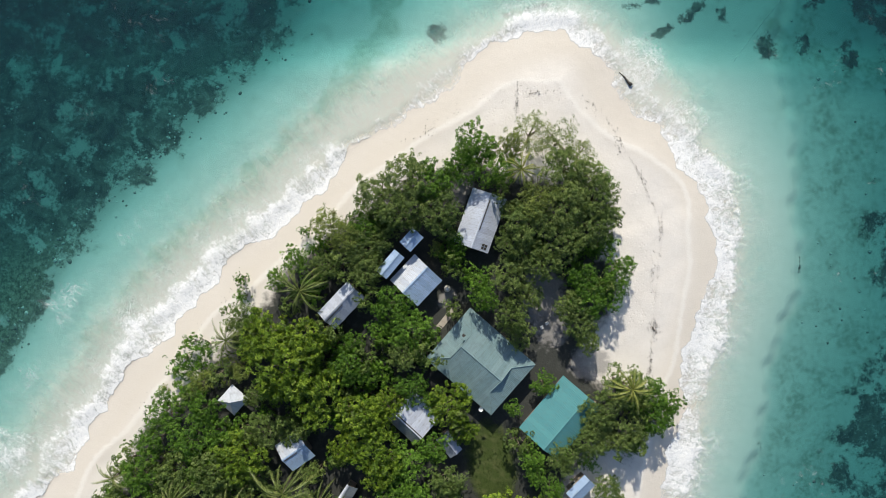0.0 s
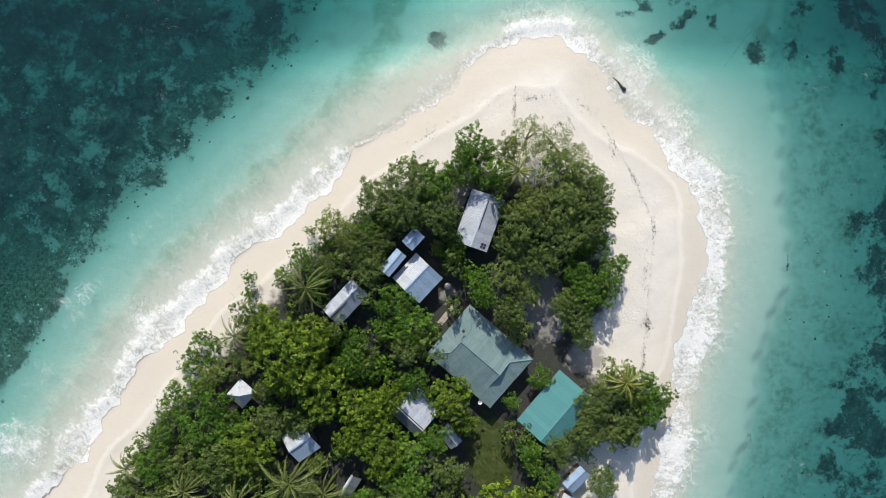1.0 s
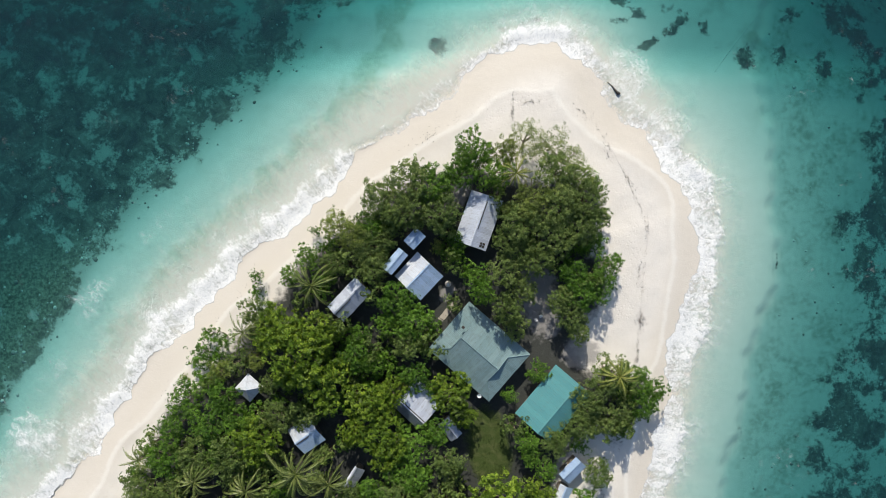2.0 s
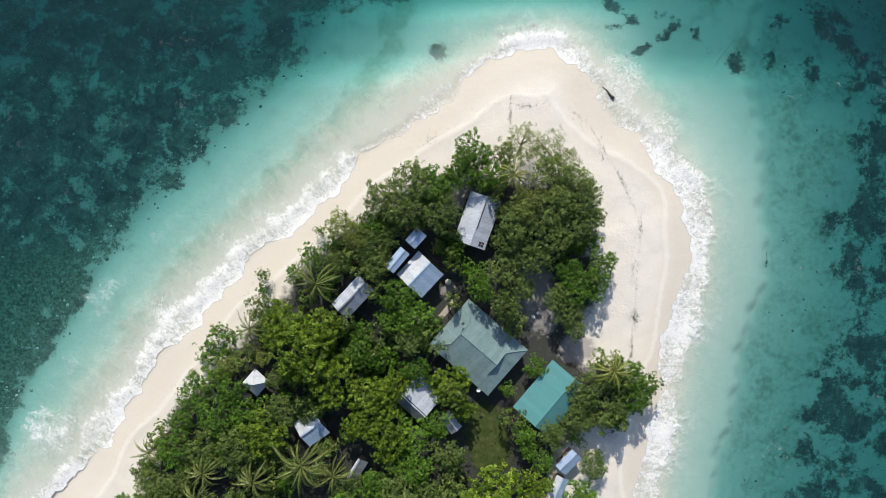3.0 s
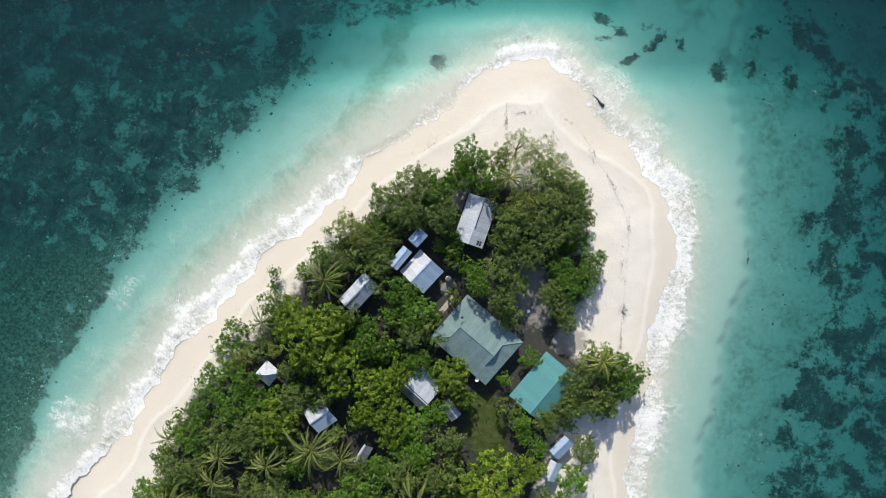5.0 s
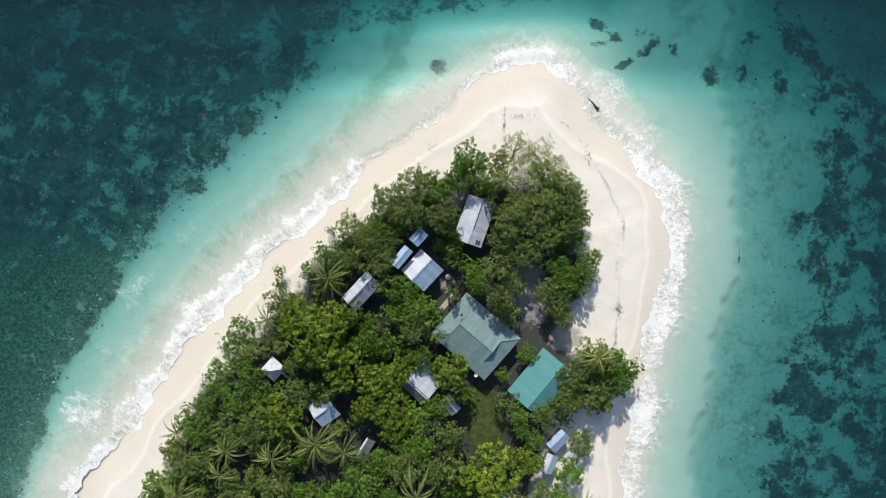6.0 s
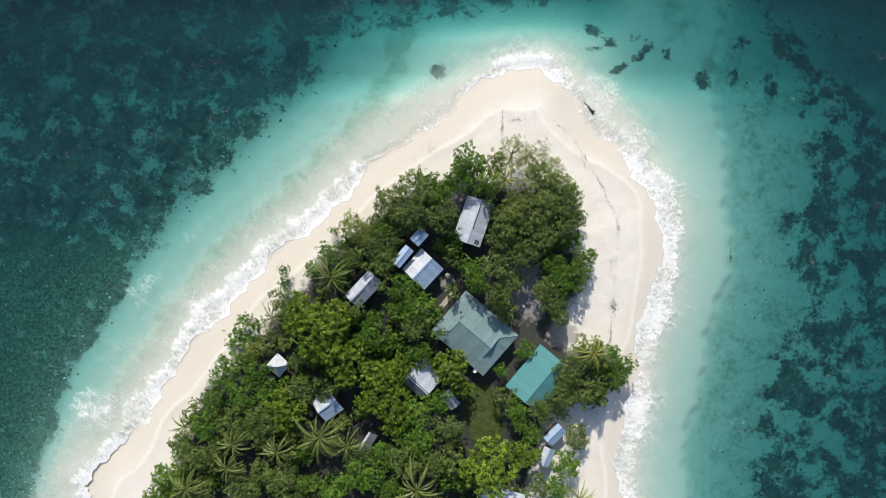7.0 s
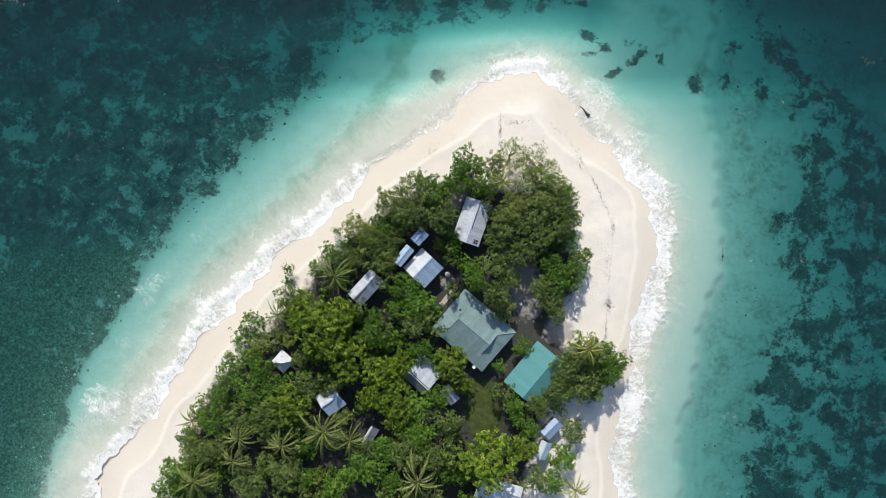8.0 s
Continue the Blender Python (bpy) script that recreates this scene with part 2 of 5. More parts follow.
def tube(points, radii, sides=7):
    """Vertices and faces of a tapered tube."""
    verts, faces = [], []
    for k, (p, r) in enumerate(zip(points, radii)):
        p = Vector(p)
        ahead = Vector(points[min(k + 1, len(points) - 1)]) - Vector(points[max(k - 1, 0)])
        q = ahead.to_track_quat("Z", "Y")
        for j in range(sides):
            a = 2 * math.pi * j / sides
            verts.append(p + q @ Vector((r * math.cos(a), r * math.sin(a), 0)))
    for k in range(len(points) - 1):
        for j in range(sides):
            a, b = k * sides + j, k * sides + (j + 1) % sides
            faces.append((a, b, b + sides, a + sides))
    faces.append(tuple(range(sides))[::-1])
    faces.append(tuple(len(verts) - sides + j for j in range(sides)))
    return verts, faces


def joined(pieces):
    verts, faces = [], []
    for v, f in pieces:
        n = len(verts)
        verts += v
        faces += [tuple(i + n for i in q) for q in f]
    return verts, faces


# ---- trees ----
def leaves_mesh(name, centres, normals, size, ratio, mat, rng, per, fold=0.25):
    """One folded, pointed leaf spray of four corners at each centre."""
    n = len(centres)
    spin = rng.normal(size=(n, 3))
    u = np.cross(normals, spin)
    u /= np.linalg.norm(u, axis=1)[:, None] + 1e-9
    v = np.cross(normals, u)
    s = (size * rng.uniform(0.65, 1.35, n))[:, None]
    a = centres - u * s * 0.5
    b = centres + u * s * 0.5 - normals * s * fold * 0.5
    left = centres + v * s * ratio * 0.5 + normals * s * fold * 0.4
    right = centres - v * s * ratio * 0.5 + normals * s * fold * 0.4
    verts = np.stack([a, right, b, left], 1).reshape(-1, 3)
    base = np.arange(n)[:, None] * 4
    faces = np.concatenate([base + [0, 1, 2], base + [0, 2, 3]], 1).reshape(-1, 3)
    me = bpy.data.meshes.new(name)
    me.from_pydata(verts.tolist(), [], faces.tolist())
    age = np.repeat(rng.random(n // per + 1), per)[:n]      # leaves of one spray are of one age
    me.attributes.new("age", "FLOAT", "POINT").data.foreach_set("value", np.repeat(age, 4).astype(np.float32))
    me.materials.append(mat)
    return me


def crown_points(rng, lobes, lobe_size, sprays, per, flat, loose=0.5):
    """Places and directions of leaves, gathered in sprays at the twig ends of a crown of radius 5 made of uneven boughs."""
    cs, rs = [], []
    for k in range(lobes):
        a = k * 2.39996 + rng.uniform(-0.5, 0.5)
        r = 5.0 * math.sqrt((k + 0.5) / lobes) * 0.85 * rng.uniform(0.7, 1.22)
        top = math.sqrt(max(0.0, 1 - (r / 5.4) ** 2))
        cs.append((r * math.cos(a), r * math.sin(a), 5.0 * flat * top * rng.uniform(0.55, 1.15)))
        rs.append(5.0 * lobe_size * rng.uniform(0.5, 1.5))
    for k in range(lobes // 2):     # lower skirt of boughs
        a, r = rng.uniform(0, 6.283), rng.uniform(2.2, 4.4)
        cs.append((r * math.cos(a), r * math.sin(a), -rng.uniform(0.2, 1.8)))
        rs.append(5.0 * lobe_size * rng.uniform(0.7, 1.1))
    cs, rs = np.array(cs), np.array(rs)
    n = sprays * 2
    pick = rng.choice(len(rs), n, p=rs ** 2 / (rs ** 2).sum())
    d = rng.normal(size=(n, 3))
    d[:, 2] = np.where(rng.random(n) < 0.85, np.abs(d[:, 2]), d[:, 2])
    d /= np.linalg.norm(d, axis=1)[:, None]
    p = cs[pick] + d * (rs[pick] * (0.6 + 0.8 * rng.random(n) ** 0.9))[:, None] * np.array([1, 1, 0.85])
    deep = np.zeros(n)
    for c, r in zip(cs, rs):
        deep = np.maximum(deep, 1 - np.linalg.norm(p - c, axis=1) / r)
    keep = deep < 0.42
    p, d = p[keep][:sprays], d[keep][:sprays]
    axis_way = d * 0.55 + rng.normal(size=d.shape) * 0.42 + np.array([0, 0, 0.3])
    axis_way /= np.linalg.norm(axis_way, axis=1)[:, None]
    m = len(p) * per
    at, way = np.repeat(p, per, 0), np.repeat(axis_way, per, 0)
    side = rng.normal(size=(m, 3))
    side -= way * (side * way).sum(1)[:, None]
    side /= np.linalg.norm(side, axis=1)[:, None] + 1e-9
    out = rng.random(m)[:, None]
    at = at + side * loose * (0.35 + 0.65 * out) + way * loose * (0.9 - 1.1 * out)
    nrm = way * 1.0 + side * 0.6 + rng.normal(size=(m, 3)) * 0.2 + np.array([0, 0, 0.1])
    return at, nrm / np.linalg.norm(nrm, axis=1)[:, None], cs


STYLE = {   # boughs, bough size, sprays, leaves a spray, leaf length, leaf width, flatness, looseness
    "dark": (26, 0.21, 430, 16, 0.36, 0.50, 0.68, 0.42),
    "mid": (20, 0.24, 400, 17, 0.37, 0.54, 0.66, 0.42),
    "yellow": (40, 0.16, 360, 17, 0.46, 0.44, 0.70, 0.40),
    "olive": (24, 0.20, 380, 13, 0.34, 0.50, 0.55, 0.44),
    "pale": (28, 0.18, 300, 11, 0.30, 0.50, 0.50, 0.50),
}
PROTO, MADE = {}, {}
TREE_LABEL = {
    "dark": "dark green broadleaf tree with a dense leafy crown",
    "mid": "bright green broadleaf tree with a rounded lobed crown",
    "yellow": "yellow-green breadfruit tree with tufted leaf clusters",
    "olive": "olive green coastal tree with a loose crown",
    "pale": "pale sparse beach tree with thin open foliage",
}


def tree_prototype(kind, variant):
    rng = np.random.default_rng(sum(map(ord, kind)) * 7 + variant)
    lobes, lobe_size, sprays, per, length, width, flat, loose = STYLE[kind]
    p, nrm, cs = crown_points(rng, lobes, lobe_size, sprays, per, flat, loose)
    lift = 6.0
    root = new("broadleaf_tree")
    crown = leaves_mesh("crown", p + [0, 0, lift], nrm, length, width, LEAF[kind], rng, per)
    linked("crown", crown, root, None)
    fork = Vector((rng.uniform(-0.4, 0.4), rng.uniform(-0.4, 0.4), 3.2))
    pieces = [tube([(0, 0, -0.6), (0, 0, 0.3), fork * 0.55, fork], [0.42, 0.34, 0.27, 0.24])]
    for c in cs[:lobes:max(1, lobes // 7)]:
        end = Vector(c) + Vector((0, 0, lift - 0.3))
        mid = fork.lerp(end, 0.5) + Vector((0, 0, -0.3))
        pieces.append(tube([fork, mid, end], [0.2, 0.12, 0.04], 5))
    v, f = joined(pieces)
    linked("trunk", mesh_of("trunk", v, f, BARK, True), root, None, "grey-brown forked trunk")
    return tagged(root, TREE_LABEL[kind], "tree", "trees on the island")


def tree(kind, x, y, r, h=8.0):
    """A tree whose crown has radius r and top at height h."""
    MADE[kind] = MADE.get(kind, -1) + 1
    variant, turn = MADE[kind] % 4, MADE[kind] * 101.0
    TREES.append((x, y, r))
    s = r / 5.0
    m = pose(x, y, height_at(x, y), 0, 0, turn) @ Matrix.Diagonal((s, s, h / 9.6, 1))
    if (kind, variant) not in PROTO:
        PROTO[kind, variant] = tree_prototype(kind, variant)
        PROTO[kind, variant].matrix_basis = m
    else:
        copy_thing(PROTO[kind, variant], m)


def frond_mesh(mat, seed, length=3.6):
    """A feathered palm frond that leaves the crown along +x, arches, sweeps aside and droops."""
    rng = np.random.default_rng(seed)
    sweep, droop = (-0.8, 0.55, -0.25, 0.9, 0.1)[seed % 5], rng.uniform(1.9, 2.7)
    spine = [(length * (u - 0.10 * u ** 3), sweep * u ** 2.2, 1.05 * math.sin(u * 2.0) - droop * u ** 2.3) for u in np.linspace(0, 1, 10)]
    v, f = tube(spine, [0.07, 0.06, 0.055, 0.05, 0.045, 0.04, 0.03, 0.025, 0.02, 0.01], 4)
    verts, faces = [tuple(p) for p in v], list(f)
    for u in np.linspace(0.14, 0.99, 30):
        k = u * 9
        i = min(int(k), 8)
        p = Vector(spine[i]).lerp(Vector(spine[i + 1]), k - i)
        ahead = (Vector(spine[i + 1]) - Vector(spine[i])).normalized()
        across = Vector((-ahead.y, ahead.x, 0)).normalized()
        wide = 0.46 * math.sin(math.pi * (0.16 + 0.72 * u)) * rng.uniform(0.75, 1.15)
        for side in (-1, 1):
            tip = p + ahead * wide * 0.8 + across * side * wide * 0.58 + Vector((0, 0, -0.9 * wide + rng.uniform(-0.08, 0.08)))
            n = len(verts)
            half = ahead * 0.034
            bend = p.lerp(tip, 0.5) + Vector((0, 0, 0.09))
            verts += [tuple(p - half), tuple(p + half), tuple(bend + half), tuple(tip), tuple(bend - half)]
            faces += [(n, n + 1, n + 2, n + 4), (n + 4, n + 2, n + 3)]
    return mesh_of("frond", verts, faces, mat)


FRONDS = {}


def palm(x, y, r, h=7.0, kind="palm", count=19, lean=(0.6, 0.2)):
    """A coconut palm whose fronds reach out r."""
    TREES.append((x, y, r * 0.6))
    if kind not in FRONDS:
        FRONDS[kind] = [frond_mesh(LEAF[kind], 3 + k) for k in range(5)]
    rng = np.random.default_rng(int(abs(x * 31 + y * 17)) + 5)
    root = new("coconut_palm")
    root.matrix_basis = pose(x - lean[0], y - lean[1], height_at(x, y))
    top = Vector((lean[0], lean[1], h))
    line = [(0, 0, -0.5), (0, 0, 0.2), (lean[0] * 0.2, lean[1] * 0.2, h * 0.4), (lean[0] * 0.6, lean[1] * 0.6, h * 0.75), tuple(top)]
    v, f = tube(line, [0.3, 0.24, 0.17, 0.15, 0.17], 8)
    linked("trunk", mesh_of("trunk", v, f, BARK, True), root, None, "slim ringed grey trunk")
    for k in range(count):
        a = k * 137.5 + rng.uniform(-14, 14)
        lift = -52 * (1 - k / count) ** 1.6 + rng.uniform(-6, 6) + 18
        ob = linked("frond", FRONDS[kind][k * 2 % 5], root, None)
        s = r / 3.3 * rng.uniform(0.68, 1.15)
        ob.matrix_basis = Matrix.Translation(top) @ pose(0, 0, 0, 0, lift, a) @ Matrix.Diagonal((s, s, s, 1))
    return tagged(root, "coconut palm with long arching feathery fronds" if kind == "palm" else "coconut palm with sunlit golden-green fronds", "palm tree", "palms on the island")


def shrub(kind, x, y, r, h=1.6):
    """A low bush by the beach."""
    key = ("shrub", kind)
    TREES.append((x, y, r * 0.5))
    m = pose(x, y, height_at(x, y) - 0.05, 0, 0, x * 57 + y * 31) @ Matrix.Diagonal((r, r, h / 1.1, 1))
    if key in PROTO:
        copy_thing(PROTO[key], m)
        return
    rng = np.random.default_rng(sum(map(ord, kind)))
    p, nrm, cs = crown_points(rng, 9, 0.30, 76, 9, 0.6, 0.7)
    root = new("beach_shrub")
    linked("foliage", leaves_mesh("foliage", p * 0.2 * [1, 1, 0.9] + [0, 0, 0.45], nrm, 0.15, 0.55, LEAF[kind], rng, 9), root, None)
    v, f = joined([tube([(0, 0, -0.1), (c[0] * 0.1, c[1] * 0.1, 0.3), (c[0] * 0.18, c[1] * 0.18, c[2] * 0.15 + 0.45)], [0.05, 0.035, 0.012], 5) for c in cs[:5]])
    linked("stem", mesh_of("stem", v, f, BARK, True), root, None)
    root.matrix_basis = m
    PROTO[key] = tagged(root, "low leafy beach shrub growing in pale sand", "shrub", "shrubs along the beach")


# ---- ground and sea ----
VEG = smooth([
    (-62.4, -56.0), (-58.6, -44.6), (-54.4, -33.9), (-48.7, -28.8), (-43.6, -24.2), (-39.5, -18.2), (-34.5, -13.6), (-29.9, -7.1), (-22.3, -0.1),
    (-14.3, 5.4), (-7.8, 10.4), (0.7, 13.0), (6.0, 13.6), (11.5, 11.6), (19.0, 10.6), (27.0, 10.8), (31.1, 5.9), (29.2, -2.1),
    (32.7, -7.1), (31.8, -14.1), (26.8, -20.2), (28.9, -25.2), (39.0, -27.3), (40.1, -33.4), (37.1, -37.0), (29.0, -38.5), (24.0, -44.7),
    (21.0, -55.0), (12, -85), (2, -105), (-20, -120), (-55, -110), (-66, -85)], True, 6)
CLEARINGS = ((18.2, -13.1, 5.5, 9.5, 0.2), (25.8, -23.2, 5.0, 4.0, 0.0), (3.4, 7.4, 2.2, 4.5, -0.4), (0.6, -11.8, 1.7, 2.8, -0.6))
LAWN = (8.6, -41.1, 5.0, 9.0, 0.15)


def ellipse(x, y, cx, cy, rx, ry, turn):
    c, s = math.cos(turn), math.sin(turn)
    u, v = (x - cx) * c + (y - cy) * s, -(x - cx) * s + (y - cy) * c
    return np.hypot(u / rx, v / ry)


def ground_values(x, y):
    d, along, _ = nearest(SHORE, x, y, True)
    s = np.where(inside(SHORE, x, y), -d, d)
    dv, _, _ = nearest(VEG, x, y, True)
    veg = np.where(inside(VEG, x, y), dv, -dv)
    bare = np.zeros(x.shape)
    for c in CLEARINGS:
        bare = np.maximum(bare, 1 - ease(ellipse(x, y, *c), 0.4, 1.1))
    west, _, side_w = nearest(REEF_WEST, x, y, False)
    east, _, side_e = nearest(REEF_EAST, x, y, False)
    west = np.where(side_w > 0, west, -west)
    east = np.where(side_e > 0, east, -east)
    shelf, shelf_along, side_s = nearest(SHELF_EAST, x, y, False)
    shelf = np.where(side_s > 0, shelf, -shelf) + wave(shelf_along, (0.9, 27, 0.3), (0.5, 9.7, 1.2), (0.3, 4.3, 0.4))
    turf = ease(-y, -6, 12)
    reef = np.maximum((1 + 0.16 * turf) * ease(west, -6 + 1.5 * turf, 8 - 2 * turf), 0.89 * ease(east, -9, 8))
    for c in WEED_BEDS:
        reef = np.maximum(reef, 0.86 * (1 - ease(ellipse(x, y, *c), 0.35, 1.9)))
    reef = np.maximum(reef, 0.9 * ease(y - 0.12 * x, 41, 49) * (1 - ease(x, 30, 42)))
    reef = np.maximum(reef, 0.72 * np.exp(-((shelf - 0.8) / 0.9) ** 2) * ease(wave(shelf_along, (1.0, 33, 1.0), (0.7, 12.1, 2.0)), 0.2, 1.0))
    deep = 0.76 * x + 0.65 * y - 92                  # open water beyond the reef's outer edge
    reef = reef * (1 - 0.75 * ease(deep + wave(along, (1.0, 17, 0.2), (0.7, 6.1, 1.4)), -3, 3))
    north = ease(y, 40, 52) * ease(s, 3, 12)
    channel = ease(x, 34, 42) * ease(x, 74, 62)     # a sandy tongue that runs out to the north-east
    z = land_height(s, along) - (1.25 - 0.4 * turf) * ease(west, -5, 14) - 0.55 * ease(west, -22, -5) - 1.0 * ease(y, 27, 35) * ease(s, 0.5, 6)
    z = z - 0.72 * ease(x, 28, 46) * ease(s, 1, 9) - 0.62 * ease(shelf, -0.6, 1.2) - 0.3 * ease(shelf, 1, 14) - (0.45 + 0.9 * ease(y, -20, 8)) * ease(east, -6, 20)
    z = z - 2.3 * north * (1 - 0.85 * channel) - 0.5 * ease(y, 15, 40) * ease(shelf, 4, 24) - 0.5 * ease(x, 84, 104) - 1.3 * ease(deep, -3, 9)
    z = z + np.where(s < -6, 0.05 * np.sin(x * 0.9 + 1.3 * np.sin(y * 0.5)) * np.sin(y * 0.8), 0)
    crest = -s - crest_at(along)
    return z, {"shore": s, "veg": veg, "lawn": 1 - ellipse(x, y, *LAWN), "reef": reef, "along": along, "bare": bare, "brink": west, "ledge": shelf, "crest": crest, "far_reef": east, "turf": turf * ease(west, -2, 8)}


def ground_material():
    m, nt, out = material("sand_and_seabed")
    s, veg, lawn, reef = (attr(nt, k) for k in ("shore", "veg", "lawn", "reef"))
    n_big, n_mid, n_fine = grain(nt, 0.12, 4), grain(nt, 0.7, 5, 0.6), grain(nt, 5.0, 4, 0.65)
    dry = mix(nt, n_mid, (0.69, 0.645, 0.59), (0.78, 0.74, 0.69))
    dry = mix(nt, calc(nt, "MULTIPLY", step(nt, n_fine, 0.52, 0.72), 0.35), dry, (0.50, 0.43, 0.36))
    wet = mix(nt, n_big, (0.63, 0.57, 0.49), (0.70, 0.645, 0.575))
    edge = calc(nt, "ADD", s, calc(nt, "MULTIPLY", calc(nt, "SUBTRACT", n_big, 0.5), 3.0))
    colour = mix(nt, step(nt, edge, -9.0, -3.0), dry, wet)
    # the crest of the last high tide, a thin paler line
    rim = calc(nt, "ABSOLUTE", calc(nt, "ADD", attr(nt, "crest"), calc(nt, "MULTIPLY", calc(nt, "SUBTRACT", n_mid, 0.5), 1.2)))
    colour = mix(nt, calc(nt, "MULTIPLY", step(nt, rim, 0.75, 0.1), 0.6), colour, (0.80, 0.765, 0.71))
    # litter and soil beneath the trees, darkened in colour for the crowns' shade
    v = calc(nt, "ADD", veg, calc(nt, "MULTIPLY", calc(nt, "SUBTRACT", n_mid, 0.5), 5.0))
    shaded_soil = mix(nt, n_fine, (0.026, 0.029, 0.026), (0.066, 0.070, 0.064))
    shaded_soil = mix(nt, step(nt, n_mid, 0.52, 0.8), shaded_soil, (0.078, 0.081, 0.076))
    colour = mix(nt, step(nt, v, 0.8, 3.4), colour, shaded_soil)
    # bare sand of the clearings, the trees' shade greyed into its colour
    patch = calc(nt, "ADD", attr(nt, "bare"), calc(nt, "MULTIPLY", calc(nt, "SUBTRACT", n_mid, 0.5), 1.8))
    colour = mix(nt, calc(nt, "MULTIPLY", step(nt, patch, 0.3, 0.85), 0.8), colour, (0.31, 0.295, 0.285))
    grass = mix(nt, n_fine, (0.03, 0.055, 0.012), (0.075, 0.10, 0.025))
    grass = mix(nt, step(nt, n_mid, 0.45, 0.7), grass, (0.095, 0.11, 0.04))
    g = calc(nt, "ADD", lawn, calc(nt, "MULTIPLY", calc(nt, "SUBTRACT", n_mid, 0.5), 0.7))
    colour = mix(nt, step(nt, g, 0.0, 0.35), colour, grass)
    # coral and weed under water
    big, mid, small = grain(nt, 0.05, 3, 0.55, None, 0.3), grain(nt, 0.19, 6, 0.62, None, 0.3), grain(nt, 1.1, 5, 0.7)
    pattern = calc(nt, "ADD", calc(nt, "MULTIPLY", big, 0.3), calc(nt, "ADD", calc(nt, "MULTIPLY", mid, 1.1), calc(nt, "MULTIPLY", small, 0.45)))
    cover = calc(nt, "ADD", pattern, calc(nt, "MULTIPLY", reef, 0.635))
    fac = step(nt, cover, 1.40, 1.555)
    clump = grain(nt, 0.3, 7, 0.7, None, 0.7)
    coral = mix(nt, step(nt, clump, 0.40, 0.52), (0.036, 0.034, 0.038), (0.145, 0.136, 0.115))
    coral = mix(nt, step(nt, clump, 0.53, 0.66), coral, (0.30, 0.285, 0.235))
    coral = mix(nt, calc(nt, "MULTIPLY", step(nt, small, 0.40, 0.62), 0.5), coral, (0.05, 0.045, 0.045))
    coral = mix(nt, calc(nt, "MULTIPLY", step(nt, grain(nt, 2.4, 4, 0.7), 0.56, 0.68), 0.5), coral, (0.33, 0.31, 0.28))
    shelf = grain(nt, 0.11, 5, 0.65, None, 0.6)
    coral = mix(nt, step(nt, shelf, 0.46, 0.34, 0.0, 0.6), coral, (0.05, 0.045, 0.06))
    turf = mix(nt, step(nt, grain(nt, 1.6, 5, 0.75), 0.38, 0.66), (0.06, 0.068, 0.04), (0.40, 0.40, 0.28))
    coral = mix(nt, calc(nt, "MULTIPLY", attr(nt, "turf"), 0.75), coral, turf)
    sea_sand = mix(nt, n_mid, (0.64, 0.61, 0.53), (0.76, 0.72, 0.64))
    sea_sand = mix(nt, calc(nt, "MULTIPLY", step(nt, mid, 0.47, 0.74), step(nt, s, 12.0, 34.0, 0.05, 0.7)), sea_sand, (0.28, 0.29, 0.21))
    sea_sand = mix(nt, calc(nt, "MULTIPLY", step(nt, reef, 0.5, 0.95, 0.0, 0.45), step(nt, attr(nt, "brink"), -4.0, 4.0)), sea_sand, mix(nt, small, (0.16, 0.16, 0.12), (0.40, 0.38, 0.32)))
    # broken coral and stones beyond the sandy shelf
    rubble = calc(nt, "MULTIPLY", step(nt, attr(nt, "ledge"), 0.0, 5.0), step(nt, calc(nt, "ADD", mid, calc(nt, "MULTIPLY", small, 0.6)), 0.66, 1.0, 0.1, 0.7))
    sea_sand = mix(nt, rubble, sea_sand, mix(nt, step(nt, grain(nt, 0.9, 5, 0.7), 0.38, 0.64), (0.30, 0.31, 0.24), (0.66, 0.63, 0.55)))
    sea_sand = mix(nt, calc(nt, "MULTIPLY", step(nt, small, 0.6, 0.8), step(nt, s, 12.0, 28.0, 0.0, 0.35)), sea_sand, (0.22, 0.22, 0.16))
    band = calc(nt, "ADD", attr(nt, "brink"), calc(nt, "MULTIPLY", calc(nt, "SUBTRACT", mid, 0.5), 14.0))
    band = calc(nt, "MULTIPLY", step(nt, band, -15.0, -11.0), step(nt, band, -7.0, -10.0))
    sea_sand = mix(nt, calc(nt, "MULTIPLY", band, calc(nt, "MULTIPLY", small, 0.9)), sea_sand, (0.24, 0.29, 0.18))
    under = mix(nt, calc(nt, "MULTIPLY", fac, 0.9), sea_sand, coral)
    colour = mix(nt, step(nt, s, 0.0, 5.0), colour, under)
    rough = step(nt, edge, -5.0, -1.0, 0.9, 0.45)
    prints = nt.nodes.new("ShaderNodeTexVoronoi")
    prints.inputs["Scale"].default_value = 1.7
    nt.links.new(nt.nodes.new("ShaderNodeTexCoord").outputs["Object"], prints.inputs["Vector"])
    trodden = calc(nt, "MULTIPLY", step(nt, prints.outputs["Distance"], 0.05, 0.45), calc(nt, "MULTIPLY", step(nt, n_big, 0.42, 0.6), step(nt, s, -7.5, -9.5)))
    h = calc(nt, "ADD", calc(nt, "ADD", n_fine, calc(nt, "MULTIPLY", n_mid, 2.0)), calc(nt, "MULTIPLY", trodden, 1.3))
    nt.links.new(surface(nt, colour, rough, 0, bump(nt, h, 0.27, 0.12), 0.3), out.inputs[0])
    return m


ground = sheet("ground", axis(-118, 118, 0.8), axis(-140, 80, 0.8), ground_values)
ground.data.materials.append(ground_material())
tagged(ground, "pale coral sand island sloping into a reef seabed", "ground", kind="structure")

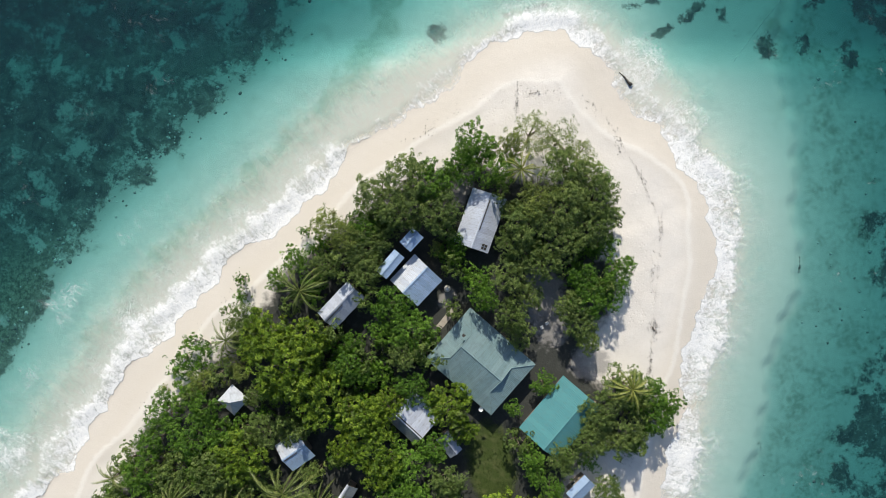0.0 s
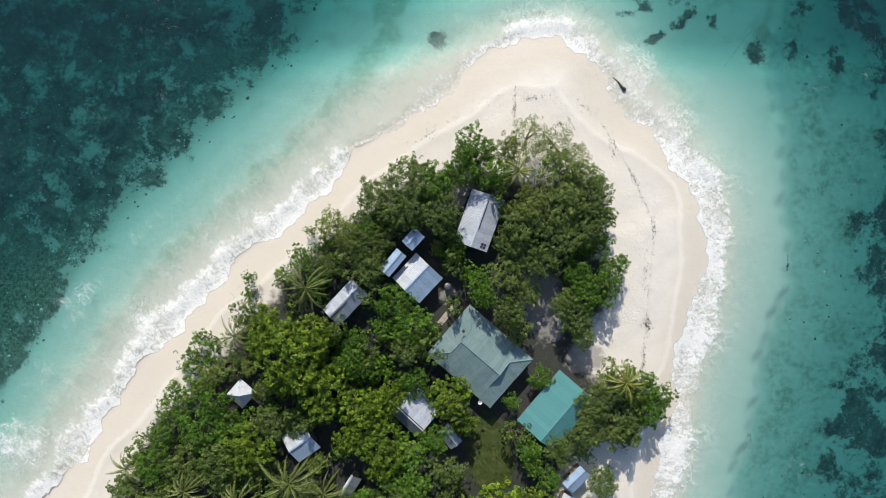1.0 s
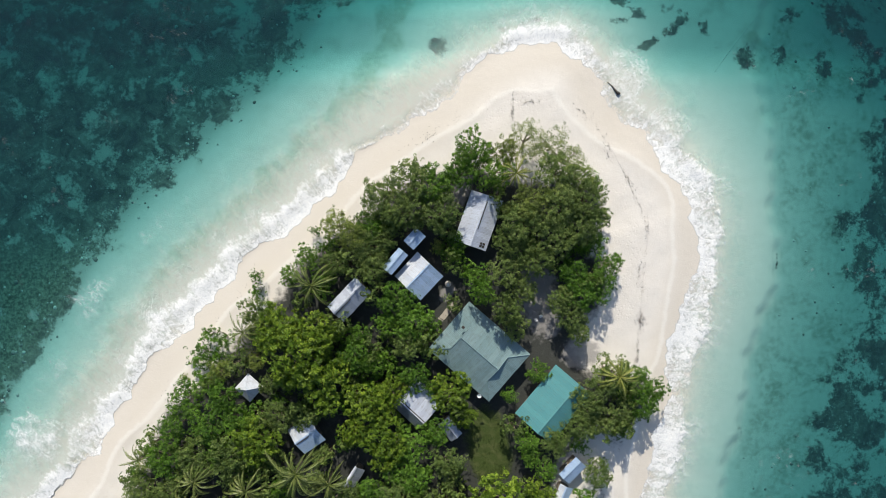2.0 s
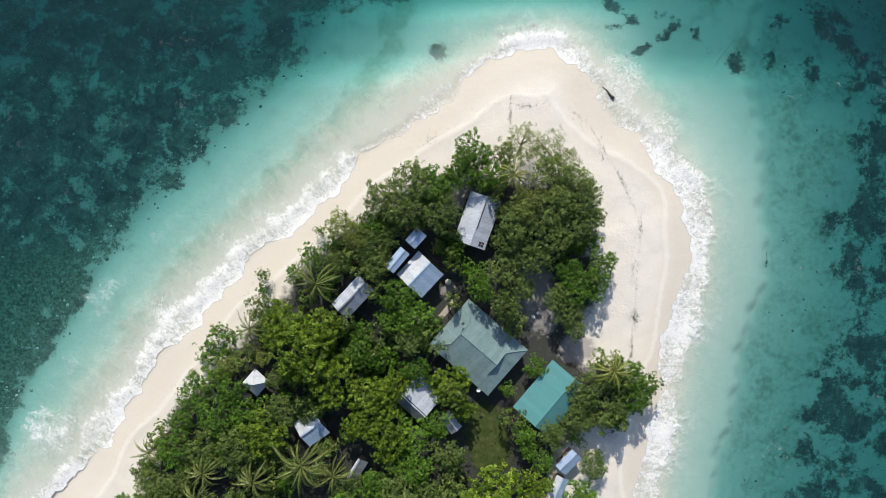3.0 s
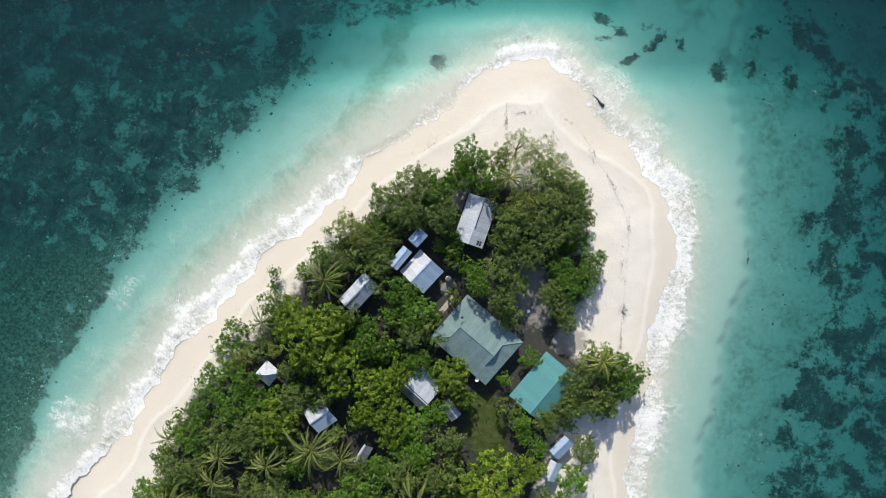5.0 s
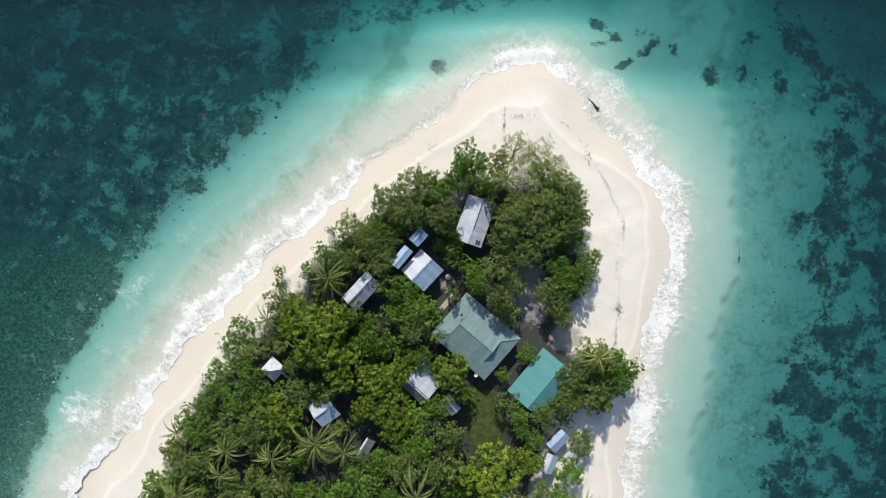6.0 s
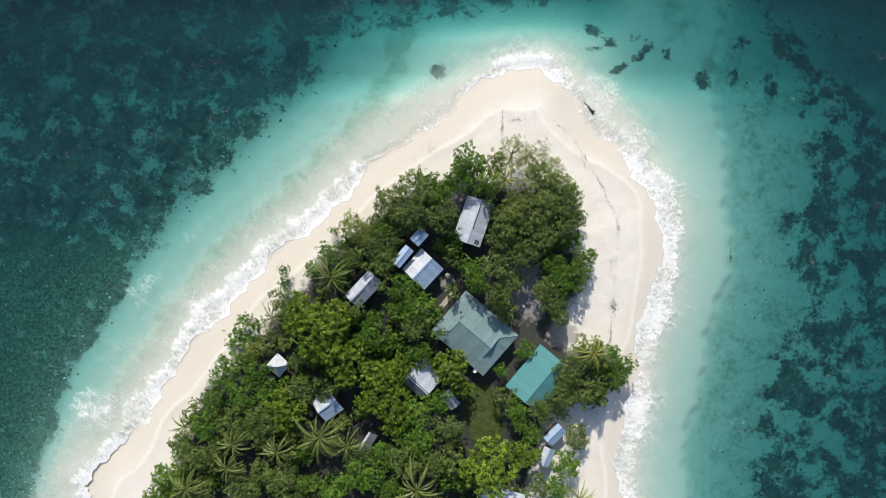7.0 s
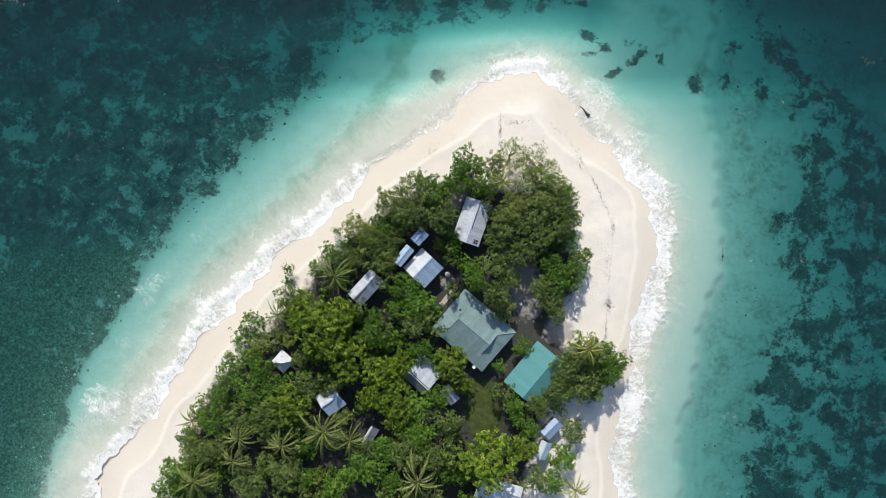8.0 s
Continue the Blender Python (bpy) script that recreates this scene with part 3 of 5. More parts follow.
FOAM_WIDTH = (4, 5, 5, 5, 6, 6, 5.5, 5, 4, 3, 2.5, 2.5, 3.5, 4, 4, 4, 5, 6, 5.5, 4.6, 4.4, 4.4, 4.4, 4.2, 4.2, 4.2, 4.2, 4.2, 4, 4, 4, 4, 4)
FOAM_RICH = (0.9, 0.9, 0.8, 0.95, 0.75, 0.95, 0.78, 0.9, 0.8, 0.7, 0.6, 0.55, 0.75, 0.85, 0.85, 0.8, 0.65, 0.6, 0.65, 0.95, 0.78, 0.95, 0.72, 0.92, 0.7, 0.92, 0.75, 0.88, 0.8, 0.8, 0.8, 0.8, 0.8)


def sea_values(x, y):
    z, v = ground_values(x, y)
    s, along = v["shore"], v["along"]
    knots = np.r_[0, np.cumsum(np.hypot(*(np.roll(SHORE, -1, 0) - SHORE).T))][::12]
    width = np.interp(along, knots, FOAM_WIDTH + FOAM_WIDTH[:1])
    rich = np.interp(along, knots, FOAM_RICH + FOAM_RICH[:1])
    run = -0.5 - 1.6 * ease(x, 25, 44) + wave(along, (0.9, 31, 0.3), (0.6, 13.7, 1.1), (0.35, 6.1, 2.2), (0.2, 3.1, 0.5))
    out = width + wave(along, (0.8, 23, 1.9), (0.6, 9.3, 0.2), (0.35, 4.7, 1.0))
    foam = rich * (1 - 0.95 * ease(s, out * 0.5, out * 1.12)) + 0.25 * (1 - ease(s - run, 0.3, 1.4))
    foam = np.maximum(foam, 0.75 * (1 - ease(ellipse(x, y, -77.7, -39.5, 7.5, 8.5, 0.5), 0.3, 1.1)))
    lace = np.zeros(x.shape)
    for cx, cy, rx, ry, turn in ((-77.8, -40.3, 8, 8, 0.6), (34.3, 29.6, 7, 8, 0.3), (41.9, 19.3, 8, 6, -0.5), (21.4, 37.4, 13, 4, 0.0)):
        lace = np.maximum(lace, 1 - ease(ellipse(x, y, cx, cy, rx, ry, turn), 0.35, 1.0))
    lace = np.maximum(lace, 0.6 * (1 - ease(ellipse(x, y, -65.5, -10.6, 15, 5, 0.6), 0.1, 1.1)))
    lace = np.maximum(lace, 0.75 * rich * (1 - ease(s, out * 0.9, out * 2.3)) * (s > 0))
    lace = np.maximum(lace, 0.5 * np.exp(-((v["brink"] + 3) / 3.0) ** 2) * ease(-y, -30, 10))
    milk = s + 8.5 * ease(x, 26, 46) + 4.0 * ease(y, 24, 36) - 6.0 * (1 - ease(ellipse(x, y, 38.3, 24.7, 12, 10, -0.6), 0.3, 1.2))
    depth = np.maximum(-z, 0.0)
    swell = 0.2 * rich * np.exp(-((s - out * 0.45) / 1.1) ** 2) * (1 + wave(along, (0.35, 7.3, 0.4), (0.25, 2.9, 1.4))) + 0.05 * ease(s, 6, 20) * np.sin(s * 0.9 + 0.8 * np.sin(along * 0.11))
    top = np.maximum(swell * ease(s, 0.0, 2.0), z + 0.025)
    return top, {"shore": s, "foam": foam, "lace": lace, "depth": depth, "along": along, "swash": s - run, "milk": milk}


def diffuse(nt, colour):
    n = nt.nodes.new("ShaderNodeBsdfDiffuse")
    n.inputs[0].default_value = (*colour, 1)
    return n.outputs[0]


def sea_material():
    m, nt, out = material("sea_water")
    s, foam, lace, depth, along, swash = (attr(nt, k) for k in ("shore", "foam", "lace", "depth", "along", "swash"))
    near = attr(nt, "milk")

    def about(value, noise_value, amount):
        return calc(nt, "ADD", value, calc(nt, "MULTIPLY", calc(nt, "SUBTRACT", noise_value, 0.5), amount))
    # light lost on the way through the water, channel by channel
    clear = nt.nodes.new("ShaderNodeCombineColor")
    for k, keep in enumerate((0.69, 0.857, 0.863)):
        nt.links.new(calc(nt, "POWER", keep, depth), clear.inputs[k])
    glassy = nt.nodes.new("ShaderNodeBsdfTransparent")
    nt.links.new(clear.outputs[0], glassy.inputs[0])
    cloud = grain(nt, 0.14, 4, 0.6, None, 0.5)
    # foam is drawn out across the shore, water too
    place = nt.nodes.new("ShaderNodeCombineXYZ")
    nt.links.new(along, place.inputs[0])
    nt.links.new(calc(nt, "MULTIPLY", s, 0.38), place.inputs[1])
    streak = grain(nt, 0.6, 7, 0.72, place.outputs[0], 0.8)
    broad = grain(nt, 0.085, 3, 0.6)
    fine = grain(nt, 2.6, 5, 0.72)
    puff = grain(nt, 0.75, 6, 0.62, None, 1.2)
    body = blend(nt, step(nt, depth, 1.2, 6.0, 0.0, 0.25), glassy.outputs[0], diffuse(nt, (0.026, 0.07, 0.095)))
    # fine sand held in the water, thinning out to sea
    film = step(nt, swash, 0.0, 3.0)
    # chop mottles the mint: light refracted by small waves, put into the colour
    chop = grain(nt, 0.55, 6, 0.72, None, 1.6)
    mint = step(nt, about(near, cloud, 16.0), 22.0, 6.0, 0.0, 0.15)
    body = blend(nt, calc(nt, "MULTIPLY", calc(nt, "MULTIPLY", mint, step(nt, chop, 0.3, 0.7, 0.1, 2.2)), film), body, diffuse(nt, (0.16, 0.50, 0.43)))
    cream = step(nt, about(about(near, cloud, 7.0), streak, 9.0), 13.5, 3.2, 0.0, 0.55)
    body = blend(nt, calc(nt, "MULTIPLY", cream, film), body, diffuse(nt, (0.78, 0.755, 0.68)))
    # ripples
    ripple = calc(nt, "ADD", grain(nt, 0.9, 5, 0.65, None, 1.0), calc(nt, "MULTIPLY", grain(nt, 4.5, 3), 0.35))
    normal = bump(nt, ripple, 0.35, 0.35)
    gloss = nt.nodes.new("ShaderNodeBsdfGlossy")
    gloss.inputs["Roughness"].default_value = 0.1
    nt.links.new(normal, gloss.inputs["Normal"])
    body = blend(nt, 0.02, body, gloss.outputs[0])
    thick = about(about(about(about(foam, streak, 1.5), fine, 0.6), puff, 1.3), broad, 1.5)
    thick = calc(nt, "MULTIPLY", step(nt, thick, 0.34, 1.10), step(nt, foam, 0.0, 0.1))
    # loose strands of foam further out

    def strands(scale, width):
        line = calc(nt, "ABSOLUTE", calc(nt, "SUBTRACT", grain(nt, scale, 4, 0.6, None, 1.4), 0.5))
        return step(nt, line, width, width * 0.15)
    net = calc(nt, "MAXIMUM", strands(0.42, 0.035), calc(nt, "MULTIPLY", strands(0.95, 0.045), 0.8))
    patch = step(nt, about(about(lace, broad, 1.6), streak, 1.6), 0.35, 1.15)
    patch = calc(nt, "MULTIPLY", patch, step(nt, lace, 0.02, 0.15))
    lacy = calc(nt, "MULTIPLY", patch, calc(nt, "ADD", calc(nt, "MULTIPLY", net, 0.62), calc(nt, "MULTIPLY", step(nt, puff, 0.45, 0.75), 0.4)))
    white = calc(nt, "MAXIMUM", thick, lacy)
    froth = surface(nt, mix(nt, step(nt, about(fine, puff, 1.2), 0.25, 0.7), (0.76, 0.77, 0.78), (0.89, 0.89, 0.88)), 0.9, 0, bump(nt, calc(nt, "ADD", calc(nt, "ADD", streak, calc(nt, "MULTIPLY", fine, 0.4)), puff), 0.4, 0.3), 0.2)
    body = blend(nt, calc(nt, "MULTIPLY", white, 0.92), body, froth)
    # where the last thin sheet of water ends on the sand
    bare = nt.nodes.new("ShaderNodeBsdfTransparent")
    nt.links.new(blend(nt, step(nt, about(about(swash, streak, 1.6), broad, 3.0), -0.05, 0.25), bare.outputs[0], body), out.inputs[0])
    return m


water = sheet("water", axis(-118, 118, 0.8), axis(-140, 80, 0.8), sea_values, lambda v: v["shore"] > -6)
water.data.materials.append(sea_material())
tagged(water, "clear turquoise sea with white surf along the beach", "sea", kind="structure")


def coral_heads():
    """Rounded, knobbly coral heads and stones along the edge of the reef and over the rubble."""
    rng = np.random.default_rng(41)
    x, y = rng.uniform(-112, 100, 60000), rng.uniform(-72, 62, 60000)
    z, v = ground_values(x, y)
    chance = 0.42 * np.exp(-((v["brink"] - 5.5) / 3.0) ** 2) + 0.05 * ease(v["brink"], 2, 10) + 0.03 * ease(v["ledge"], 1, 8) * ease(v["ledge"], 40, 12) + 0.08 * ease(v["far_reef"], 2, 8)
    keep = (rng.random(60000) < chance * (0.35 + 0.65 * ease(np.sin(x * 0.23 + 2 * np.sin(y * 0.13)) + np.sin(y * 0.31 + x * 0.07), -0.4, 1.2))) & (v["shore"] > 9)
    x, y, z = x[keep][:7000], y[keep][:7000], z[keep][:7000]
    n, k = len(x), 7
    size = np.clip(rng.lognormal(-1.6, 0.38, n), 0.1, 0.5)
    a = np.arange(k) * 2 * math.pi / k + rng.uniform(0, 6.28, n)[:, None]
    verts = []
    for reach, lift in ((1.0, -0.12), (0.8, 0.2), (0.4, 0.36)):
        r = size[:, None] * reach * rng.uniform(0.72, 1.28, (n, k))
        verts.append(np.stack([x[:, None] + r * np.cos(a), y[:, None] + r * np.sin(a), z[:, None] + size[:, None] * lift * rng.uniform(0.7, 1.2, (n, k))], 2))
    me = bpy.data.meshes.new("coral_heads")
    base = np.arange(n)[:, None] * 3 * k
    faces = []
    for ring in (0, 1):
        for j in range(k):
            p, q = ring * k + j, ring * k + (j + 1) % k
            faces += (base + [p, q, q + k, p + k]).tolist()
    faces += (base + [2 * k + j for j in range(k)]).tolist()
    me.from_pydata(np.concatenate(verts, 1).reshape(-1, 3).tolist(), [], faces)
    me.shade_smooth()
    m, nt, out = material("coral_head")
    tone = mix(nt, step(nt, island_random(nt), 0.1, 1.0), (0.20, 0.18, 0.165), (0.62, 0.59, 0.53))
    tone = mix(nt, calc(nt, "MULTIPLY", step(nt, grain(nt, 3.0, 4, 0.7), 0.45, 0.7), 0.6), tone, (0.12, 0.115, 0.09))
    nt.links.new(surface(nt, tone, 0.9), out.inputs[0])
    me.materials.append(m)
    return tagged(new("coral_heads", me), "rounded coral heads and stones on the shallow reef", "coral", kind="stuff")


coral_heads()


# ---- houses ----
def roof_sheet(name, u0, u1, reach, mat, rib=0.25, course=0.0, high=0.012):
    """A corrugated or, with courses, tile-pressed sheet in the slope's own plane: u along the eave, from v = 0 up to reach(u)."""
    us = [u0]
    k = math.floor(u0 / rib)
    while us[-1] < u1:
        for w in (0.1, 0.16, 0.34, 0.4):
            u = (k + w) * rib
            if u0 + 1e-3 < u < u1 - 1e-3:
                us.append(u)
        k += 1
        if k * rib > u1:
            us.append(u1)
    verts, faces = [], []
    if course:
        for ua, ub in zip(us, us[1:]):
            ra, rb = max(0.02, reach(ua)), max(0.02, reach(ub))
            ha, hb = (0.022 if 0.13 < (u / rib) % 1.0 < 0.37 else 0.0 for u in (ua, ub))
            n = len(verts)
            steps = math.ceil(max(ra, rb) / course - 1e-6)
            for j in range(steps):
                lo, hi = j * course, (j + 1) * course
                verts += [(ua, min(lo, ra), ha + 0.034), (ub, min(lo, rb), hb + 0.034), (ub, min(hi, rb), hb), (ua, min(hi, ra), ha)]
                faces.append((n, n + 1, n + 2, n + 3))
                if j:
                    faces.append((n - 1, n - 2, n + 1, n))
                n += 4
        return mesh_of(name, verts, faces, mat)
    for u in us:
        w = (u / rib) % 1.0
        h = high if 0.13 < w < 0.37 else 0.0
        verts += [(u, 0, h), (u, max(0.02, reach(u)), h)]
    for k in range(len(us) - 1):
        faces.append((2 * k, 2 * k + 2, 2 * k + 3, 2 * k + 1))
    return mesh_of(name, verts, faces, mat)


def slope_frame(origin, along, up):
    a, u = Vector(along).normalized(), Vector(up).normalized()
    n = a.cross(u)
    m = Matrix((a, u, n)).transposed().to_4x4()
    m.translation = origin
    return m


def clad(root, origin, along, up, length, reach, mat, wide=0.95, alike=True, course=0.0, rib=0.25, high=0.012):
    """Covers a slope with sheets side by side, each a little askew."""
    m = slope_frame(origin, along, up)
    count = max(2, round(length / wide))
    w = length / count
    shared = roof_sheet("roof_sheet", 0, w - 0.004, reach, mat, rib, 0.0, high) if alike else None
    rng = np.random.default_rng(int(length * 100) + count)
    for k in range(count):
        me = shared or roof_sheet("roof_sheet", k * w, (k + 1) * w - 0.004, reach, mat, rib, course, high)
        ob = linked("roof_sheet", me, root, None)
        ob.matrix_basis = m @ Matrix.Translation((k * w if alike else 0, rng.uniform(-0.03, 0.03), rng.uniform(0, 0.012)))
    return m


def walls(root, x0, x1, y0, y1, z0, z1, mat, gable=None):
    """Four walls with thickness, the two at the ends raised to a gable if given (y of ridge, z of ridge)."""
    t = 0.12
    for y in (y0, y1):
        linked("wall", box_mesh("wall", x1 - x0, t, z1 - z0, mat, 0.01, ((x0 + x1) / 2, y, (z0 + z1) / 2)), root, None)
    for x in (x0, x1):
        line = [(y0 + t, z0), (y1 - t, z0), (y1 - t, z1)] + ([gable] if gable else []) + [(y0 + t, z1)]
        n = len(line)
        verts = [(x - t / 2, y, z) for y, z in line] + [(x + t / 2, y, z) for y, z in line]
        faces = [tuple(range(n))[::-1], tuple(range(n, 2 * n))] + [(i, (i + 1) % n, n + (i + 1) % n, n + i) for i in range(n)]
        linked("wall", mesh_of("wall", verts, faces, mat), root, None)
    door = linked("door", box_mesh("door", 0.9, 0.05, 2.0, TIMBER, 0.01, (x0 + (x1 - x0) * 0.3, y0 - 0.09, z0 + 1.02)), root, None, "plain timber door")
    linked("handle", box_mesh("handle", 0.04, 0.06, 0.14, WHITE, 0.008, (x0 + (x1 - x0) * 0.3 + 0.36, y0 - 0.13, z0 + 1.02)), door, None)
    for u in (0.62, 0.85):
        if x1 - x0 > 4.5 or u < 0.7:
            win = linked("window", box_mesh("window", 0.9, 0.05, 0.9, WHITE, 0.01, (x0 + (x1 - x0) * u, y0 - 0.085, z0 + 1.5)), root, None)
            linked("pane", box_mesh("pane", 0.78, 0.02, 0.78, GLASS, 0.004, (x0 + (x1 - x0) * u, y0 - 0.115, z0 + 1.5)), win, None)


def gable_house(label, x0, y0, x1, y1, left, right, ridge, drop_l, drop_r, mat_l, mat_r, wall=None, name="hut", group="huts among the trees", gap=None, rib=0.25, high=0.012):
    """A hut under a pitched roof. Its ridge runs from (x0, y0) to (x1, y1) at height ridge over the ground; left and right: the plan widths of its slopes."""
    along = Vector((x1 - x0, y1 - y0, 0))
    length = along.length
    root = new(name)
    g = height_at((x0 + x1) / 2, (y0 + y1) / 2)
    root.matrix_basis = pose((x0 + x1) / 2, (y0 + y1) / 2, g, 0, 0, math.degrees(math.atan2(along.y, along.x)))
    h = length / 2
    for width, drop, side, mat in ((left, drop_l, 1, mat_l), (right, drop_r, -1, mat_r)):
        rise = math.hypot(width, drop)
        if side > 0:
            clad(root, (h, width, ridge - drop), (-1, 0, 0), (0, -width, drop), length, lambda u: rise, mat, rib=rib, high=high)
        else:
            clad(root, (-h, -width, ridge - drop), (1, 0, 0), (0, width, drop), length, lambda u: rise, mat, rib=rib, high=high)
        linked("fascia", box_mesh("fascia", length - 0.1, 0.03, 0.16, TIMBER, 0.006, (0, side * (width - 0.05), ridge - drop - 0.1)), root, None)
    cap = [(-h - 0.03, -0.2, ridge - 0.2 * drop_r / right + 0.065), (-h - 0.03, 0, ridge + 0.085), (-h - 0.03, 0.2, ridge - 0.2 * drop_l / left + 0.065)]
    verts = cap + [(h + 0.03, y, z) for _, y, z in cap]
    linked("ridge_cap", mesh_of("ridge_cap", verts, [(0, 3, 4, 1), (1, 4, 5, 2)], mat_l), root, None)
    # dark strip beside the ridge, standing in for the shadow between uneven slopes
    if gap:
        g0, g1 = (-h + length * k for k in gap)
        linked("ridge_gap", box_mesh("ridge_gap", g1 - g0, 0.2, 0.05, DARK_WOOD, 0.01, ((g0 + g1) / 2, 0.24, ridge - 0.24 * drop_l / left + 0.06)), root, None, "dark strip standing in for the shadow beside the ridge")
    low = ridge - max(drop_l, drop_r) + 0.1
    inset = 0.9 if min(left, right) > 2.5 else 0.45
    walls(root, -h + inset, h - inset, -right + inset, left - inset, -0.3, low, wall or TIMBER, (0.0, ridge - 0.12))
    return tagged(root, label, "hut" if name == "hut" else "house", group)


def hipped_house(label, x, y, turn, length, width, eave, ridge, cut, mat, name="bungalow", group="", course=0.0):
    """A house under a hipped roof; where the hips stop short of the ridge, small gables stand over them."""
    root = new(name)
    root.matrix_basis = pose(x, y, height_at(x, y), 0, 0, turn)
    half, hw = length / 2, width / 2
    rise = ridge - eave
    up = math.hypot(hw, rise)
    k = up / hw

    def main_reach(u):
        end = min(u, length - u)
        return up if end > cut else end * k

    def end_reach(u):
        return min(u, width - u, cut) * k
    for s in (1, -1):
        clad(root, (s * half, s * hw, eave), (-s, 0, 0), (0, -s * hw, rise), length, main_reach, mat, 0.95, False, course)
        clad(root, (s * half, -s * hw, eave), (0, s, 0), (-s * hw, 0, rise), width, end_reach, mat, 0.95, False, course)
        x_cut, y_cut = s * (half - cut), hw - cut
        z_cut = eave + rise * cut / hw
        if y_cut > 0.1:
            linked("gable_panel", mesh_of("gable_panel", [(x_cut, -y_cut, z_cut), (x_cut, y_cut, z_cut), (x_cut, 0, ridge), (x_cut - s * 0.06, -y_cut, z_cut), (x_cut - s * 0.06, y_cut, z_cut), (x_cut - s * 0.06, 0, ridge)],
                                          [(0, 1, 2), (5, 4, 3), (0, 3, 4, 1), (1, 4, 5, 2), (2, 5, 3, 0)], mat), root, None)
        for t in (1, -1):
            v, f = tube([(s * half, t * hw, eave + 0.05), (x_cut, t * y_cut, z_cut + 0.06)], [0.09, 0.09], 6)
            linked("hip_cap", mesh_of("hip_cap", v, f, mat), root, None)
            if y_cut < 0.1:
                continue
            v, f = tube([(x_cut + s * 0.03, t * y_cut, z_cut + 0.05), (x_cut + s * 0.03, 0, ridge + 0.05)], [0.07, 0.07], 6)
            linked("barge_cap", mesh_of("barge_cap", v, f, mat), root, None)
        linked("gutter", box_mesh("gutter", length, 0.12, 0.1, mat, 0.02, (0, s * (hw + 0.04), eave - 0.06)), root, None)
    v, f = tube([(-half + cut - 0.1, 0, ridge + 0.03), (half - cut + 0.1, 0, ridge + 0.03)], [0.11, 0.11], 6)
    linked("ridge_cap", mesh_of("ridge_cap", v, f, mat), root, None)
    walls(root, -half + 0.7, half - 0.7, -hw + 0.7, hw - 0.7, -0.3, eave + 0.2, PLASTER)
    return tagged(root, label, "hut" if name == "hut" else "house", group)


def pavilion(label, x, y, turn, side, eave, top, mat):
    """A small open shelter under a four-sided pointed roof on posts."""
    root = new("pavilion")
    root.matrix_basis = pose(x, y, height_at(x, y), 0, 0, turn)
    h = side / 2
    up = math.hypot(h, top - eave)
    for k in range(4):
        a = math.radians(90 * k)
        c, s = math.cos(a), math.sin(a)
        ob = linked("roof_panel", mesh_of("roof_panel", [(c * h + s * h, s * h - c * h, eave), (c * h - s * h, s * h + c * h, eave), (0, 0, top),
                                                        (c * h + s * h, s * h - c * h, eave - 0.06), (c * h - s * h, s * h + c * h, eave - 0.06), (0, 0, top - 0.06)],
                                         [(0, 1, 2), (5, 4, 3), (0, 3, 4, 1)], mat), root, None)
        v, f = tube([((c - s) * h, (s + c) * h, eave + 0.02), (0, 0, top + 0.02)], [0.04, 0.04], 5)
        linked("hip_cap", mesh_of("hip_cap", v, f, mat), root, None)
        v, f = tube([((c - s) * (h - 0.2), (s + c) * (h - 0.2), -0.3), ((c - s) * (h - 0.2), (s + c) * (h - 0.2), eave)], [0.06, 0.06], 6)
        linked("post", mesh_of("post", v, f, TIMBER), root, None)
    return tagged(root, label, "pavilion")


gable_house("grey galvanised hut with patched sheets and a worn ridge", 8.0, 6.3, 4.8, -2.8, 3.0, 3.1, 4.4, 1.0, 1.1, ROOF["galvanised"], ROOF["galvanised"], gap=(0.12, 0.66))
HUT = [ob for ob in scene.objects if ob.name == "hut"][0]
for k in range(4):
    linked("roof_vent", box_mesh("roof_vent", 0.42, 0.42, 0.07, DARK_WOOD, 0.012), HUT, None, "small dark roof opening").matrix_basis = pose(3.75 + 0.5 * (k % 2), 1.75 + 0.5 * (k // 2), 4.4 - (1.75 + 0.5 * (k // 2)) / 3.0 + 0.04, -18.4, 0, 0)
# white sunward slope, blue far slope: the sun's contrast put into the sheets
gable_house("hut with a corrugated roof coloured white on its sunlit side, pale blue on its shaded side", -2.5, -6.0, -6.7, -10.4, 3.4, 3.1, 4.2, 1.2, 1.1, ROOF["blue"], ROOF["white"])
# paler sheet on the sunward slope, its sunlight put into the colour
gable_house("small grey metal-roofed hut beside a palm", -14.7, -9.7, -19.8, -15.1, 2.2, 1.9, 4.2, 0.9, 0.8, ROOF["slate"], ROOF["galvanised"], gap=(0.45, 0.98))
hipped_house("large bungalow with a faded green hipped metal roof", 6.45, -22.2, -41, 14.8, 11.4, 3.0, 4.8, 3.0, ROOF["green"], course=0.42)
gable_house("house with a bright teal corrugated metal roof", 24.5, -27.9, 17.0, -36.9, 3.4, 5.1, 4.4, 1.1, 1.6, ROOF["teal"], ROOF["teal"], TIMBER, "cottage", "", rib=0.38, high=0.035)
# slate on the right slope puts its shadow into the sheet colour
gable_house("white metal-roofed hut half covered by trees", -8.4, -30.6, -3.6, -35.1, 5.0, 1.9, 4.3, 1.1, 1.5, ROOF["galvanised"], ROOF["slate"], gap=(0.02, 0.98))
gable_house("small grey tin lean-to shed under a tree", -0.1, -34.9, 2.4, -38.1, 1.2, 1.4, 3.2, 0.4, 0.5, ROOF["slate"], ROOF["slate"])
